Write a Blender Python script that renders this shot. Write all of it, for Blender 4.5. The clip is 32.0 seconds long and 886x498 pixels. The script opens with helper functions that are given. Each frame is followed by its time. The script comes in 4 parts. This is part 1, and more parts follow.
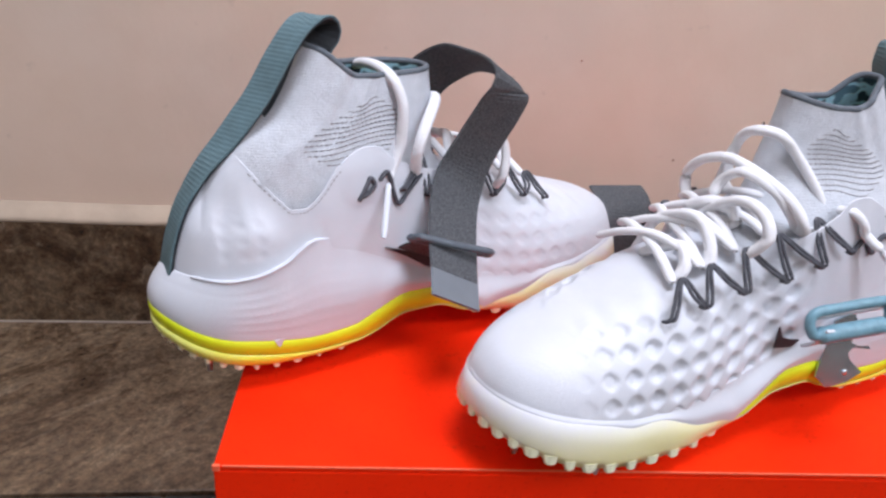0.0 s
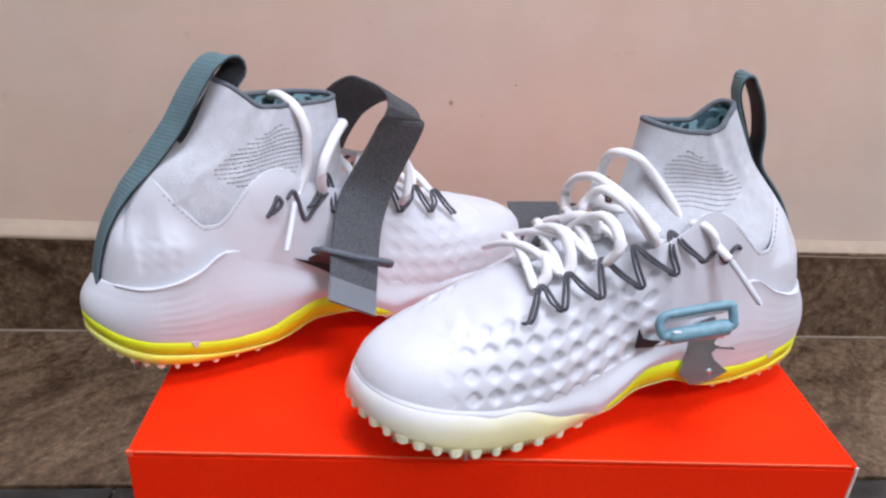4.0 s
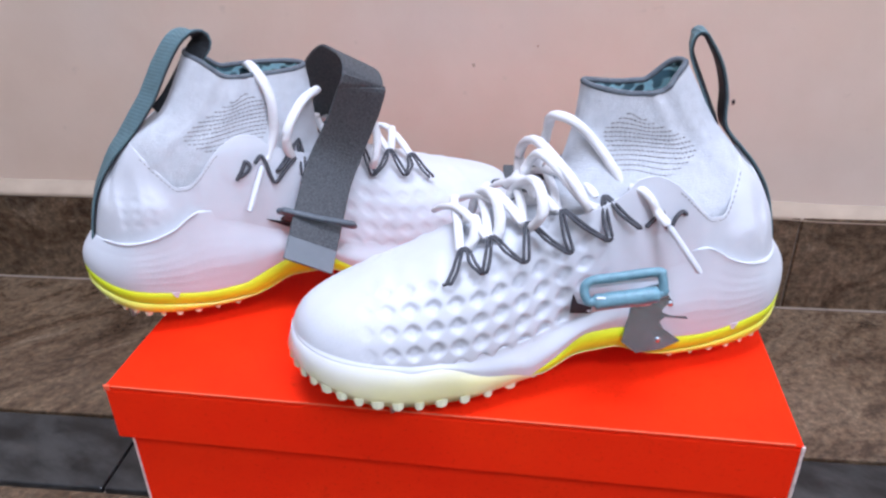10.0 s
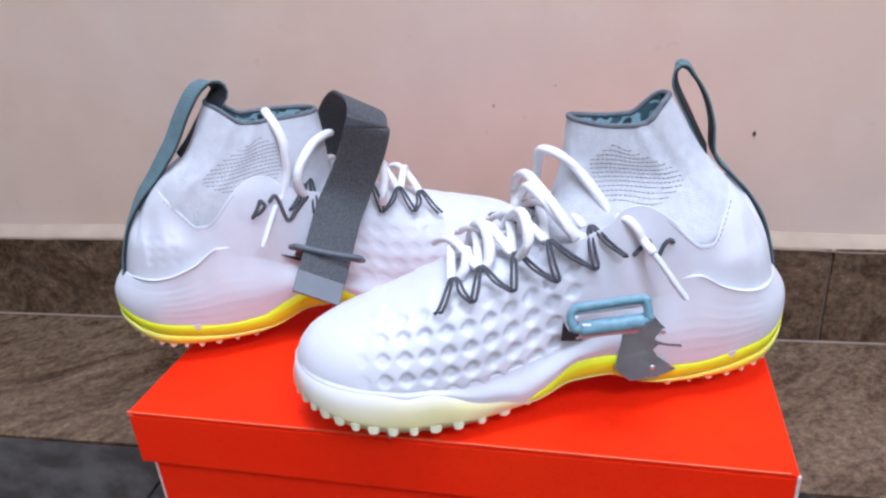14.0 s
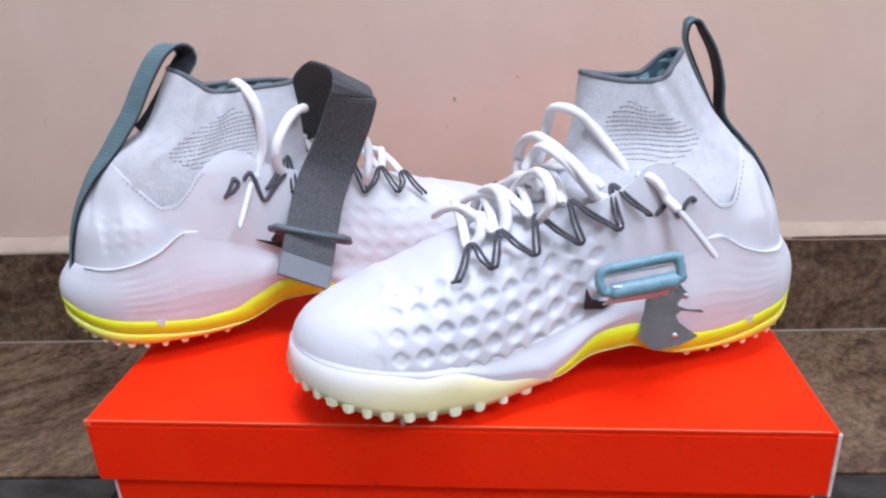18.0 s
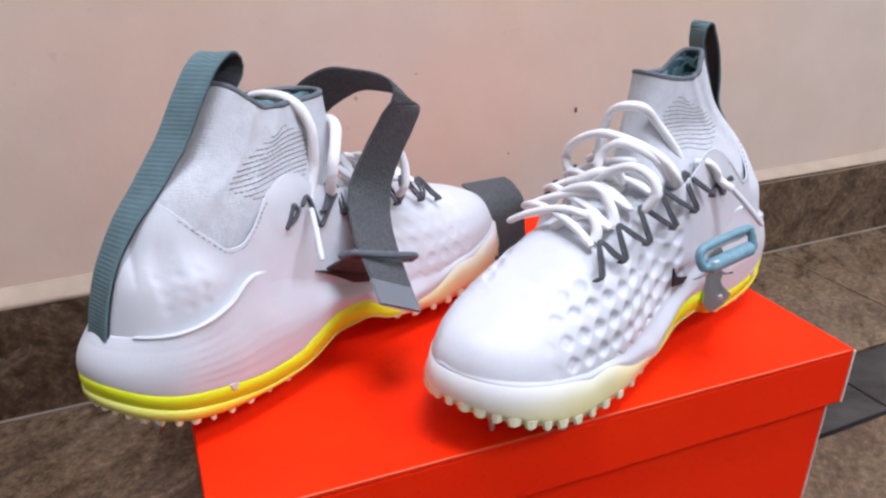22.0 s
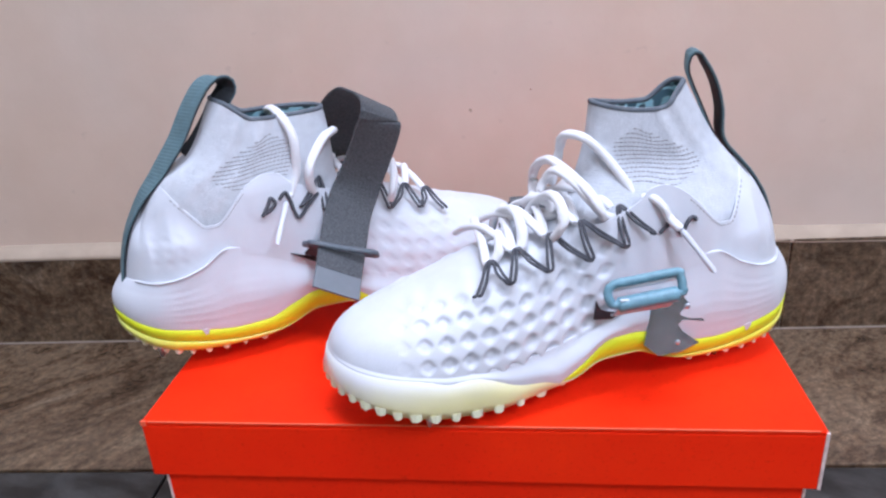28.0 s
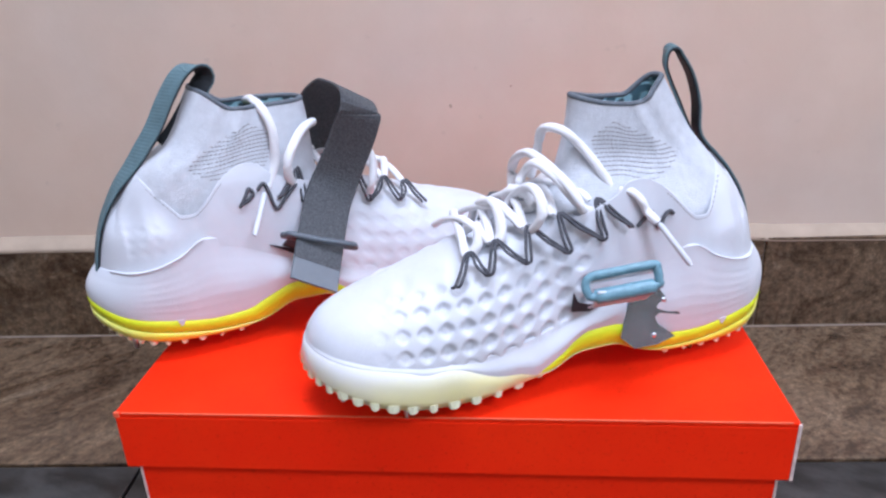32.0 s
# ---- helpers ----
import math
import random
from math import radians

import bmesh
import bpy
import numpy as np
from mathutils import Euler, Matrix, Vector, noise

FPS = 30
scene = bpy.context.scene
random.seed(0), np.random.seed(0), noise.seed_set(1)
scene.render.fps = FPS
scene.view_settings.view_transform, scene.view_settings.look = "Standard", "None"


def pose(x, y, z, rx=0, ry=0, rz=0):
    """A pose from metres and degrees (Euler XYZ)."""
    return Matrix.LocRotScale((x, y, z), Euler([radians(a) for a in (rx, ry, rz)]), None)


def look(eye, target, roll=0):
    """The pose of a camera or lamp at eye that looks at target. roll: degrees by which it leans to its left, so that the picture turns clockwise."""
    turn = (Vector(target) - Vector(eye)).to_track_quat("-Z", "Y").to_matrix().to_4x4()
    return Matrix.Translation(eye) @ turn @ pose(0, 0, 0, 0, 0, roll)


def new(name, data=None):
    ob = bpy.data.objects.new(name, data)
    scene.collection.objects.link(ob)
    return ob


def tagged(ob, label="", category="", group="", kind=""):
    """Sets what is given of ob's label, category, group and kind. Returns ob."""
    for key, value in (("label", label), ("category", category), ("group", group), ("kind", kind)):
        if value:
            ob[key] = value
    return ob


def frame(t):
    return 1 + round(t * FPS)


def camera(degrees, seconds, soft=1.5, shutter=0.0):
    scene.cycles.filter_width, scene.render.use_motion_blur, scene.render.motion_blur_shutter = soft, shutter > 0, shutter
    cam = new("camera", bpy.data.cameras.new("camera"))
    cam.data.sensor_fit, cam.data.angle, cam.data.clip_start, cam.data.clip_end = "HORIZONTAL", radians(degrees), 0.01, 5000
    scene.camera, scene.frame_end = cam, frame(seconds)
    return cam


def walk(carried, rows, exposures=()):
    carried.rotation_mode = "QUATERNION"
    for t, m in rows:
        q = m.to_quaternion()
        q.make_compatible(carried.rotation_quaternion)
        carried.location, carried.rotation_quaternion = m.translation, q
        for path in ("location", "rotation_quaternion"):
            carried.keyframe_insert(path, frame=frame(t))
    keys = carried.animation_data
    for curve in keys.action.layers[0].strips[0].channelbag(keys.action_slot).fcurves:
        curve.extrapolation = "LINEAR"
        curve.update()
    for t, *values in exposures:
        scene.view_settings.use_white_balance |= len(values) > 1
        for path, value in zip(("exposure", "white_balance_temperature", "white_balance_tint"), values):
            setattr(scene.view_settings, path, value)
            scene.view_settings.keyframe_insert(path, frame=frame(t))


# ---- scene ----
cam = camera(62.2, 32.0, soft=2.4, shutter=0.4)
PATH = [
    (0, (0.07, -0.248, 0.372), (0.234, 1.533, -0.522), 4.6),
    (0.5, (0.048, -0.241, 0.364), (0.288, 1.54, -0.513), 5.1),
    (1, (0.054, -0.245, 0.371), (0.33, 1.543, -0.481), 4.7),
    (1.5, (0.07, -0.249, 0.377), (0.346, 1.532, -0.491), 3.4),
    (2, (0.092, -0.27, 0.385), (0.31, 1.534, -0.45), 4.3),
    (2.5, (0.107, -0.273, 0.384), (0.301, 1.524, -0.472), 3.8),
    (3, (0.127, -0.28, 0.388), (0.271, 1.512, -0.488), 4.0),
    (3.5, (0.132, -0.29, 0.393), (0.244, 1.512, -0.468), 3.6),
    (5.5, (0.143, -0.286, 0.392), (0.256, 1.508, -0.468), 3.7),
    (6, (0.152, -0.292, 0.39), (0.254, 1.494, -0.506), 3.5),
    (6.5, (0.155, -0.296, 0.392), (0.243, 1.482, -0.52), 3.1),
    (7, (0.156, -0.299, 0.394), (0.224, 1.493, -0.49), 3.1),
    (7.5, (0.155, -0.3, 0.395), (0.221, 1.495, -0.484), 3.1),
    (8, (0.156, -0.3, 0.394), (0.231, 1.497, -0.48), 3.6),
    (8.5, (0.164, -0.301, 0.391), (0.234, 1.496, -0.484), 3.4),
    (9, (0.182, -0.302, 0.391), (0.242, 1.498, -0.478), 2.7),
    (9.5, (0.208, -0.303, 0.399), (0.059, 1.472, -0.511), -2.1),
    (10, (0.241, -0.295, 0.401), (-0.028, 1.439, -0.559), -1.1),
    (10.5, (0.268, -0.286, 0.404), (-0.185, 1.422, -0.517), -4.9),
    (11, (0.278, -0.302, 0.409), (-0.203, 1.45, -0.426), -4.8),
    (11.5, (0.285, -0.303, 0.404), (-0.2, 1.432, -0.464), -5.0),
    (12, (0.284, -0.306, 0.399), (-0.177, 1.458, -0.423), -4.2),
    (12.5, (0.285, -0.305, 0.401), (-0.174, 1.451, -0.44), -4.4),
    (13, (0.284, -0.304, 0.4), (-0.165, 1.456, -0.436), -4.3),
    (13.5, (0.283, -0.304, 0.4), (-0.163, 1.454, -0.442), -4.2),
    (14, (0.283, -0.305, 0.401), (-0.171, 1.449, -0.447), -4.4),
    (14.5, (0.283, -0.306, 0.4), (-0.173, 1.448, -0.448), -4.5),
    (16.5, (0.252, -0.289, 0.387), (-0.088, 1.501, -0.438), -3.5),
    (17, (0.242, -0.295, 0.384), (-0.097, 1.521, -0.382), -3.2),
    (17.5, (0.233, -0.296, 0.377), (-0.038, 1.539, -0.373), -2.7),
    (18, (0.221, -0.3, 0.357), (0.035, 1.539, -0.407), -2.6),
    (18.5, (0.186, -0.293, 0.359), (0.08, 1.551, -0.409), -3.1),
    (19, (0.126, -0.28, 0.364), (0.088, 1.567, -0.401), -2.7),
    (19.5, (0.091, -0.268, 0.359), (0.42, 1.555, -0.396), 1.9),
    (20, (0.048, -0.254, 0.362), (0.539, 1.508, -0.447), -0.1),
    (20.5, (0.003, -0.235, 0.363), (0.659, 1.488, -0.411), -0.1),
    (21, (-0.011, -0.244, 0.363), (0.714, 1.464, -0.383), -0.1),
    (21.5, (-0.014, -0.249, 0.361), (0.722, 1.45, -0.396), -0.1),
    (22, (-0.003, -0.253, 0.368), (0.713, 1.43, -0.442), 0.8),
    (22.5, (0.029, -0.253, 0.374), (0.623, 1.474, -0.44), 2.6),
    (23, (0.087, -0.266, 0.373), (0.326, 1.517, -0.501), 3.5),
    (23.5, (0.167, -0.28, 0.382), (0.276, 1.501, -0.52), 2.4),
    (24, (0.204, -0.288, 0.409), (0.101, 1.492, -0.496), -2.7),
    (24.5, (0.212, -0.308, 0.416), (0.032, 1.471, -0.48), -3.4),
    (26.5, (0.222, -0.321, 0.398), (0.022, 1.496, -0.414), -3.1),
    (27, (0.218, -0.323, 0.383), (0.014, 1.482, -0.454), -3.1),
    (27.5, (0.215, -0.327, 0.381), (0.012, 1.488, -0.434), -3.0),
    (28, (0.219, -0.327, 0.385), (0.001, 1.496, -0.407), -3.4),
    (28.5, (0.217, -0.331, 0.382), (0.011, 1.499, -0.398), -2.8),
    (29, (0.217, -0.329, 0.384), (0.021, 1.498, -0.405), -2.8),
    (29.5, (0.217, -0.33, 0.383), (0.016, 1.499, -0.4), -3.2),
    (30, (0.217, -0.326, 0.389), (0.018, 1.491, -0.424), -3.4),
    (30.5, (0.219, -0.33, 0.384), (0.021, 1.501, -0.397), -3.1),
    (31, (0.22, -0.328, 0.381), (0.025, 1.502, -0.402), -3.0),
    (31.5, (0.216, -0.334, 0.377), (0.056, 1.5, -0.406), -1.7),
    (32, (0.219, -0.329, 0.38), (0.058, 1.501, -0.412), -2.2),
]

walk(cam, [(t, look(eye, target, roll)) for t, eye, target, roll in PATH],
     [(0.0, -0.15, 6050, 20), (4.0, -0.13, 6000, 20), (6.0, -0.08, 5750, 20), (9.0, -0.08, 5650, 20), (10.5, 0.0, 5520, 20), (17.0, 0.0, 5560, 20),
      (19.0, -0.08, 5950, 20), (20.5, -0.06, 5950, 20), (22.5, -0.06, 5960, 20), (23.2, -0.08, 5850, 20), (24.0, -0.04, 5600, 20), (32.0, -0.02, 5520, 20)])

# ---- light: two added lamps at unseen openings, pale bounce room around ----
world = bpy.data.worlds.new("world")
scene.world = world
world.use_nodes = True
sky = world.node_tree.nodes.new("ShaderNodeTexSky")
sky.sky_type = "NISHITA"
sky.sun_disc = False
sky.sun_elevation, sky.sun_rotation = radians(50), radians(200)
world.node_tree.links.new(sky.outputs["Color"], world.node_tree.nodes["Background"].inputs["Color"])
world.node_tree.nodes["Background"].inputs["Strength"].default_value = 0.12
scene.view_settings.exposure = 0.0


def area_lamp(name, size_x, size_y, watts, colour, eye, target):
    data = bpy.data.lights.new(name, "AREA")
    data.shape, data.size, data.size_y, data.energy, data.color = "RECTANGLE", size_x, size_y, watts, colour
    ob = new(name, data)
    ob.matrix_world = look(eye, target)
    return ob


# added lamp for the light from above; its ceiling opening is assumed
area_lamp("added_overhead_light", 1.1, 0.8, 58, (0.92, 0.97, 1.0), (0.25, -0.25, 2.88), (0.25, -0.25, 0.0))
# added fill lamp from the front right, brightens the wall there; no window known
area_lamp("added_side_light", 1.1, 0.9, 74, (0.92, 0.97, 1.0), (1.4, -1.68, 2.30), (0.55, 0.30, 0.50))


# ---- materials ----
class Nodes:
    """Short hand for building one node material."""

    def __init__(self, name, base, rough=0.6, metal=0.0):
        self.mat = bpy.data.materials.new(name)
        self.mat.use_nodes = True
        self.tree = self.mat.node_tree
        self.bsdf = self.tree.nodes["Principled BSDF"]
        self.bsdf.inputs["Base Color"].default_value = (*base, 1)
        self.bsdf.inputs["Roughness"].default_value = rough
        self.bsdf.inputs["Metallic"].default_value = metal
        self.coord = self.add("ShaderNodeTexCoord").outputs["Object"]

    def add(self, kind, **inputs):
        node = self.tree.nodes.new(kind)
        for key, value in inputs.items():
            node.inputs[key.replace("_", " ")].default_value = value
        return node

    def link(self, a, b):
        self.tree.links.new(a, b)

    def noise(self, scale, detail=4.0, rough=0.55, stretch=None, swirl=0.0):
        node = self.add("ShaderNodeTexNoise", Scale=scale, Detail=detail, Roughness=rough, Distortion=swirl)
        source = self.coord
        if stretch:
            turn = self.add("ShaderNodeMapping")
            turn.inputs["Rotation"].default_value = (0, 0.5 * stretch[3], stretch[3])
            self.link(source, turn.inputs["Vector"])
            mapping = self.add("ShaderNodeMapping", Scale=stretch[:3])
            self.link(turn.outputs["Vector"], mapping.inputs["Vector"])
            source = mapping.outputs["Vector"]
        self.link(source, node.inputs["Vector"])
        return node.outputs["Fac"]

    def ramp(self, source, stops):
        node = self.add("ShaderNodeValToRGB")
        els = node.color_ramp.elements
        while len(els) < len(stops):
            els.new(0.5)
        for el, (at, colour) in zip(els, stops):
            el.position, el.color = at, (*colour, 1)
        self.link(source, node.inputs["Fac"])
        return node.outputs["Color"]

    def mix(self, fac, a, b, blend="MIX"):
        node = self.add("ShaderNodeMix")
        node.data_type, node.blend_type = "RGBA", blend
        for slot, value in ((0, fac), (6, a), (7, b)):
            if isinstance(value, (int, float)):
                node.inputs[slot].default_value = value
            elif isinstance(value, tuple):
                node.inputs[slot].default_value = (*value, 1)
            else:
                self.link(value, node.inputs[slot])
        return node.outputs[2]

    def colour(self, out):
        self.link(out, self.bsdf.inputs["Base Color"])

    def bump(self, height, strength=0.3, distance=0.001):
        node = self.add("ShaderNodeBump", Strength=strength, Distance=distance)
        self.link(height, node.inputs["Height"])
        last = self.bsdf.inputs["Normal"].links
        if last:
            self.link(last[0].from_socket, node.inputs["Normal"])
        self.link(node.outputs["Normal"], self.bsdf.inputs["Normal"])


def varied(name, base, rough, scale, spread, bump=0.0, fine=900.0, metal=0.0):
    """A surface whose colour drifts by spread at one scale, with fine relief."""
    n = Nodes(name, base, rough, metal)
    lo = tuple(c * (1 - spread) for c in base)
    hi = tuple(min(1, c * (1 + spread)) for c in base)
    n.colour(n.ramp(n.noise(scale), [(0.3, lo), (0.7, hi)]))
    if bump:
        n.bump(n.noise(fine, 2.0), bump, 0.0006)
    return n


shell_n = varied("white_coated_upper", (0.655, 0.685, 0.73), 0.45, 60, 0.03, 0.25, 1600)
weave = shell_n.add("ShaderNodeTexWave", Scale=420.0, Distortion=0.6, Detail=1.0)
weave.bands_direction = "DIAGONAL"
shell_n.link(shell_n.coord, weave.inputs["Vector"])
shell_n.bump(weave.outputs["Fac"], 0.04, 0.0005)
shell_n.bump(shell_n.noise(38, 3.0, 0.5), 0.08, 0.003)
shell_mat = shell_n.mat
midsole_mat = varied("white_foam", (0.645, 0.675, 0.72), 0.5, 50, 0.02, 0.15, 1200).mat
knit = varied("white_knit", (0.57, 0.60, 0.635), 0.85, 160, 0.07)
wave = knit.add("ShaderNodeTexWave", Scale=260.0, Distortion=2.0, Detail=2.0)
wave.bands_direction = "Z"
knit.link(knit.coord, wave.inputs["Vector"])
knit.bump(wave.outputs["Fac"], 0.12, 0.0005)
knit.bump(knit.noise(160, 4.0, 0.7), 0.35, 0.0010)
knit.bump(knit.noise(700, 3.0, 0.7), 0.55, 0.0008)
knit_mat = knit.mat
yellow_mat = varied("yellow_plate", (0.74, 0.84, 0.004), 0.5, 40, 0.06).mat
pale = varied("pale_translucent_rubber", (0.85, 0.86, 0.34), 0.3, 35, 0.05)
split = pale.add("ShaderNodeSeparateXYZ")
pale.link(pale.coord, split.inputs["Vector"])
pale.colour(pale.ramp(split.outputs["X"], [(0.01, (0.84, 0.88, 0.22)), (0.04, (0.84, 0.78, 0.05)), (0.09, (0.80, 0.62, 0.08)), (0.17, (0.80, 0.74, 0.42)), (0.21, (0.86, 0.83, 0.44)), (0.28, (0.86, 0.85, 0.52))]))
milky = pale.mix(pale.ramp(split.outputs["X"], [(0.17, (0.0, 0.0, 0.0)), (0.20, (1.0, 1.0, 1.0))]), (0.0, 0.0, 0.0), pale.ramp(split.outputs["Z"], [(0.021, (0.0, 0.0, 0.0)), (0.037, (1.0, 1.0, 1.0))]))
pale.colour(pale.mix(milky, pale.bsdf.inputs["Base Color"].links[0].from_socket, (0.80, 0.82, 0.83)))
pale.bsdf.inputs["Subsurface Weight"].default_value = 0.6
pale.bsdf.inputs["Subsurface Radius"].default_value = (0.009, 0.009, 0.006)
pale_mat = pale.mat
clear = varied("clear_rubber_stud", (0.85, 0.86, 0.62), 0.25, 35, 0.04)
clear_mat = clear.mat
binding_mat = varied("grey_binding", (0.12, 0.14, 0.16), 0.8, 200, 0.2, 0.3, 1500).mat
web = varied("grey_webbing", (0.11, 0.185, 0.205), 0.75, 150, 0.12)
rib = web.add("ShaderNodeTexWave", Scale=170.0)
rib.bands_direction = "Z"
web.link(web.coord, rib.inputs["Vector"])
web.bump(rib.outputs["Fac"], 0.25, 0.0006)
webbing_mat = web.mat
# near-black copy of the webbing: the loop's inner shade put into colour
loop_shade_mat = varied("shaded_webbing", (0.022, 0.026, 0.03), 0.8, 150, 0.2, 0.5, 700).mat
strap_n = varied("grey_velcro_strap", (0.085, 0.090, 0.096), 0.95, 900, 0.40)
strap_n.bump(strap_n.noise(900, 3.0), 0.9, 0.001)
strap_mat = strap_n.mat
strap_end_mat = varied("smooth_grey_strap_end", (0.16, 0.18, 0.20), 0.6, 90, 0.06, 0.2, 900).mat
lace_n = varied("white_lace", (0.82, 0.83, 0.845), 0.8, 300, 0.03)
lace_n.bump(lace_n.noise(1400, 2.0), 0.5, 0.0006)
lace_mat = lace_n.mat
cord_mat = varied("dark_grey_cord", (0.075, 0.078, 0.09), 0.7, 400, 0.25, 0.4, 1500).mat
dark_buckle_mat = varied("dark_grey_buckle", (0.10, 0.12, 0.14), 0.45, 300, 0.14, 0.4, 700).mat
buckle_mat = varied("blue_grey_buckle", (0.17, 0.33, 0.40), 0.36, 300, 0.14, 0.5, 700).mat
steel_mat = varied("brushed_steel", (0.66, 0.70, 0.73), 0.34, 120, 0.08, 0.0, 900, 1.0).mat
tag_mat = varied("dull_steel_tag", (0.42, 0.53, 0.60), 0.24, 120, 0.15, 0.0, 900, 0.9).mat
slit_mat = varied("knit_slit_grey", (0.22, 0.21, 0.21), 0.9, 300, 0.2).mat
black_mat = varied("black_print", (0.03, 0.02, 0.025), 0.5, 100, 0.2).mat

lining = Nodes("patterned_lining", (0.4, 0.5, 0.55), 0.85)
blot = lining.noise(110, 1.0)
lining.colour(lining.ramp(blot, [(0.42, (0.10, 0.20, 0.25)), (0.47, (0.46, 0.76, 0.85)), (0.55, (0.46, 0.76, 0.85)), (0.6, (0.05, 0.09, 0.11))]))
lining_mat = lining.mat

card = Nodes("orange_card", (0.86, 0.045, 0.008), 0.5)
card.bsdf.inputs["Specular IOR Level"].default_value = 0.06
card.colour(card.ramp(card.noise(14), [(0.3, (0.97, 0.024, 0.0003)), (0.7, (1.0, 0.034, 0.0006))]))
smudge = card.ramp(card.noise(55, 6.0, 0.7), [(0.62, (0.0, 0.0, 0.0)), (0.74, (0.45, 0.45, 0.45))])
card.colour(card.mix(smudge, card.bsdf.inputs["Base Color"].links[0].from_socket, (0.45, 0.016, 0.004)))
grain = card.ramp(card.noise(420, 5.0, 0.75), [(0.56, (0.0, 0.0, 0.0)), (0.68, (0.5, 0.5, 0.5))])
card.colour(card.mix(grain, card.bsdf.inputs["Base Color"].links[0].from_socket, (0.60, 0.012, 0.002)))
card.bump(card.noise(16, 3.0), 0.25, 0.002)
card.bump(card.noise(700, 3.0), 0.2, 0.0005)
card_mat = card.mat
# lighter orange for faded card and for the fold's painted highlight
edge_orange_mat = varied("faded_highlit_orange", (0.92, 0.13, 0.05), 0.7, 200, 0.15).mat
card_edge_mat = varied("worn_white_card_edge", (0.75, 0.62, 0.58), 0.8, 300, 0.2).mat

plaster = Nodes("cream_plaster", (0.50, 0.41, 0.36), 0.75)
tone = plaster.ramp(plaster.noise(2.4, 3.0), [(0.40, (0.662, 0.517, 0.394)), (0.50, (0.652, 0.527, 0.417)), (0.60, (0.618, 0.527, 0.435))])
plaster.colour(plaster.mix(plaster.ramp(plaster.noise(70, 2.0), [(0.70, (0.0, 0.0, 0.0)), (0.80, (0.25, 0.25, 0.25))]), plaster.mix(0.25, tone, plaster.ramp(plaster.noise(16, 5.0), [(0.40, (0.586, 0.465, 0.360)), (0.60, (0.684, 0.567, 0.462))])), (0.397, 0.329, 0.259)))
plaster.bump(plaster.noise(14, 4.0), 0.25, 0.004)
plaster.bump(plaster.noise(220, 3.0), 0.12, 0.001)
plaster_mat = plaster.mat
chip_mat = varied("reddish_wall_speck", (0.34, 0.20, 0.14), 0.8, 200, 0.2).mat
lip_mat = varied("warm_plaster_edge", (0.41, 0.325, 0.24), 0.8, 30, 0.10, 0.4, 120).mat
white_wall_mat = varied("white_room_paint", (0.62, 0.60, 0.58), 0.8, 3, 0.04).mat

stone = Nodes("brown_polished_stone", (0.14, 0.105, 0.08), 0.24)
broad = stone.noise(2.2, 2.0, 0.5)
veins = stone.noise(7.0, 12.0, 0.74, (1.0, 2.6, 2.2, -0.75), 1.2)
fine = stone.noise(34.0, 8.0, 0.75, (1.0, 2.0, 1.8, -0.75), 0.6)
streak = stone.noise(4.5, 8.0, 0.65, (0.6, 3.6, 3.4, -0.70), 1.0)
pale_streak = stone.noise(11.0, 9.0, 0.7, (0.6, 3.0, 2.6, -0.75), 1.2)
col = stone.ramp(veins, [(0.38, (0.024, 0.012, 0.007)), (0.45, (0.076, 0.044, 0.024)), (0.50, (0.132, 0.087, 0.050)), (0.56, (0.200, 0.144, 0.091)), (0.64, (0.100, 0.064, 0.036))])
mixed = stone.mix(0.36, col, stone.ramp(fine, [(0.38, (0.020, 0.011, 0.006)), (0.5, (0.112, 0.071, 0.041)), (0.62, (0.248, 0.186, 0.122))]))
mixed = stone.mix(0.20, mixed, stone.ramp(broad, [(0.42, (0.048, 0.026, 0.014)), (0.60, (0.200, 0.148, 0.095))]))
mixed = stone.mix(stone.ramp(pale_streak, [(0.60, (0.000, 0.000, 0.000)), (0.67, (0.60, 0.60, 0.60))]), mixed, (0.256, 0.198, 0.137))
stone.colour(stone.mix(stone.ramp(streak, [(0.54, (0.0, 0.0, 0.0)), (0.66, (0.40, 0.40, 0.40))]), mixed, (0.024, 0.012, 0.008)))
speck = stone.ramp(stone.noise(150, 6.0, 0.8), [(0.40, (0.55, 0.55, 0.55)), (0.62, (1.25, 1.22, 1.18))])
stone.colour(stone.mix(1.0, stone.bsdf.inputs["Base Color"].links[0].from_socket, speck, "MULTIPLY"))
stone.bump(fine, 0.08, 0.001)
stone_mat = stone.mat
dark_stone = Nodes("dark_slate_stone", (0.06, 0.058, 0.058), 0.3)
dark_stone.colour(dark_stone.ramp(dark_stone.noise(25.0, 7.0, 0.65, (1.0, 2.0, 1.0, 0.4)), [(0.38, (0.008, 0.0085, 0.009)), (0.62, (0.045, 0.046, 0.045))]))
dark_stone_mat = dark_stone.mat
grout_mat = varied("pale_grout", (0.24, 0.19, 0.145), 0.9, 90, 0.15, 0.3, 700).mat


# ---- mesh helpers ----
def mesh_ob(name, verts, faces, material, parent=None, smooth=True, label=""):
    me = bpy.data.meshes.new(name)
    me.from_pydata([tuple(v) for v in verts], [], faces)
    me.update()
    if smooth:
        me.polygons.foreach_set("use_smooth", [True] * len(me.polygons))
    me.materials.append(material)
    ob = new(name, me)
    if parent is not None:
        ob.parent = parent
    if label:
        ob["label"] = label
    return ob


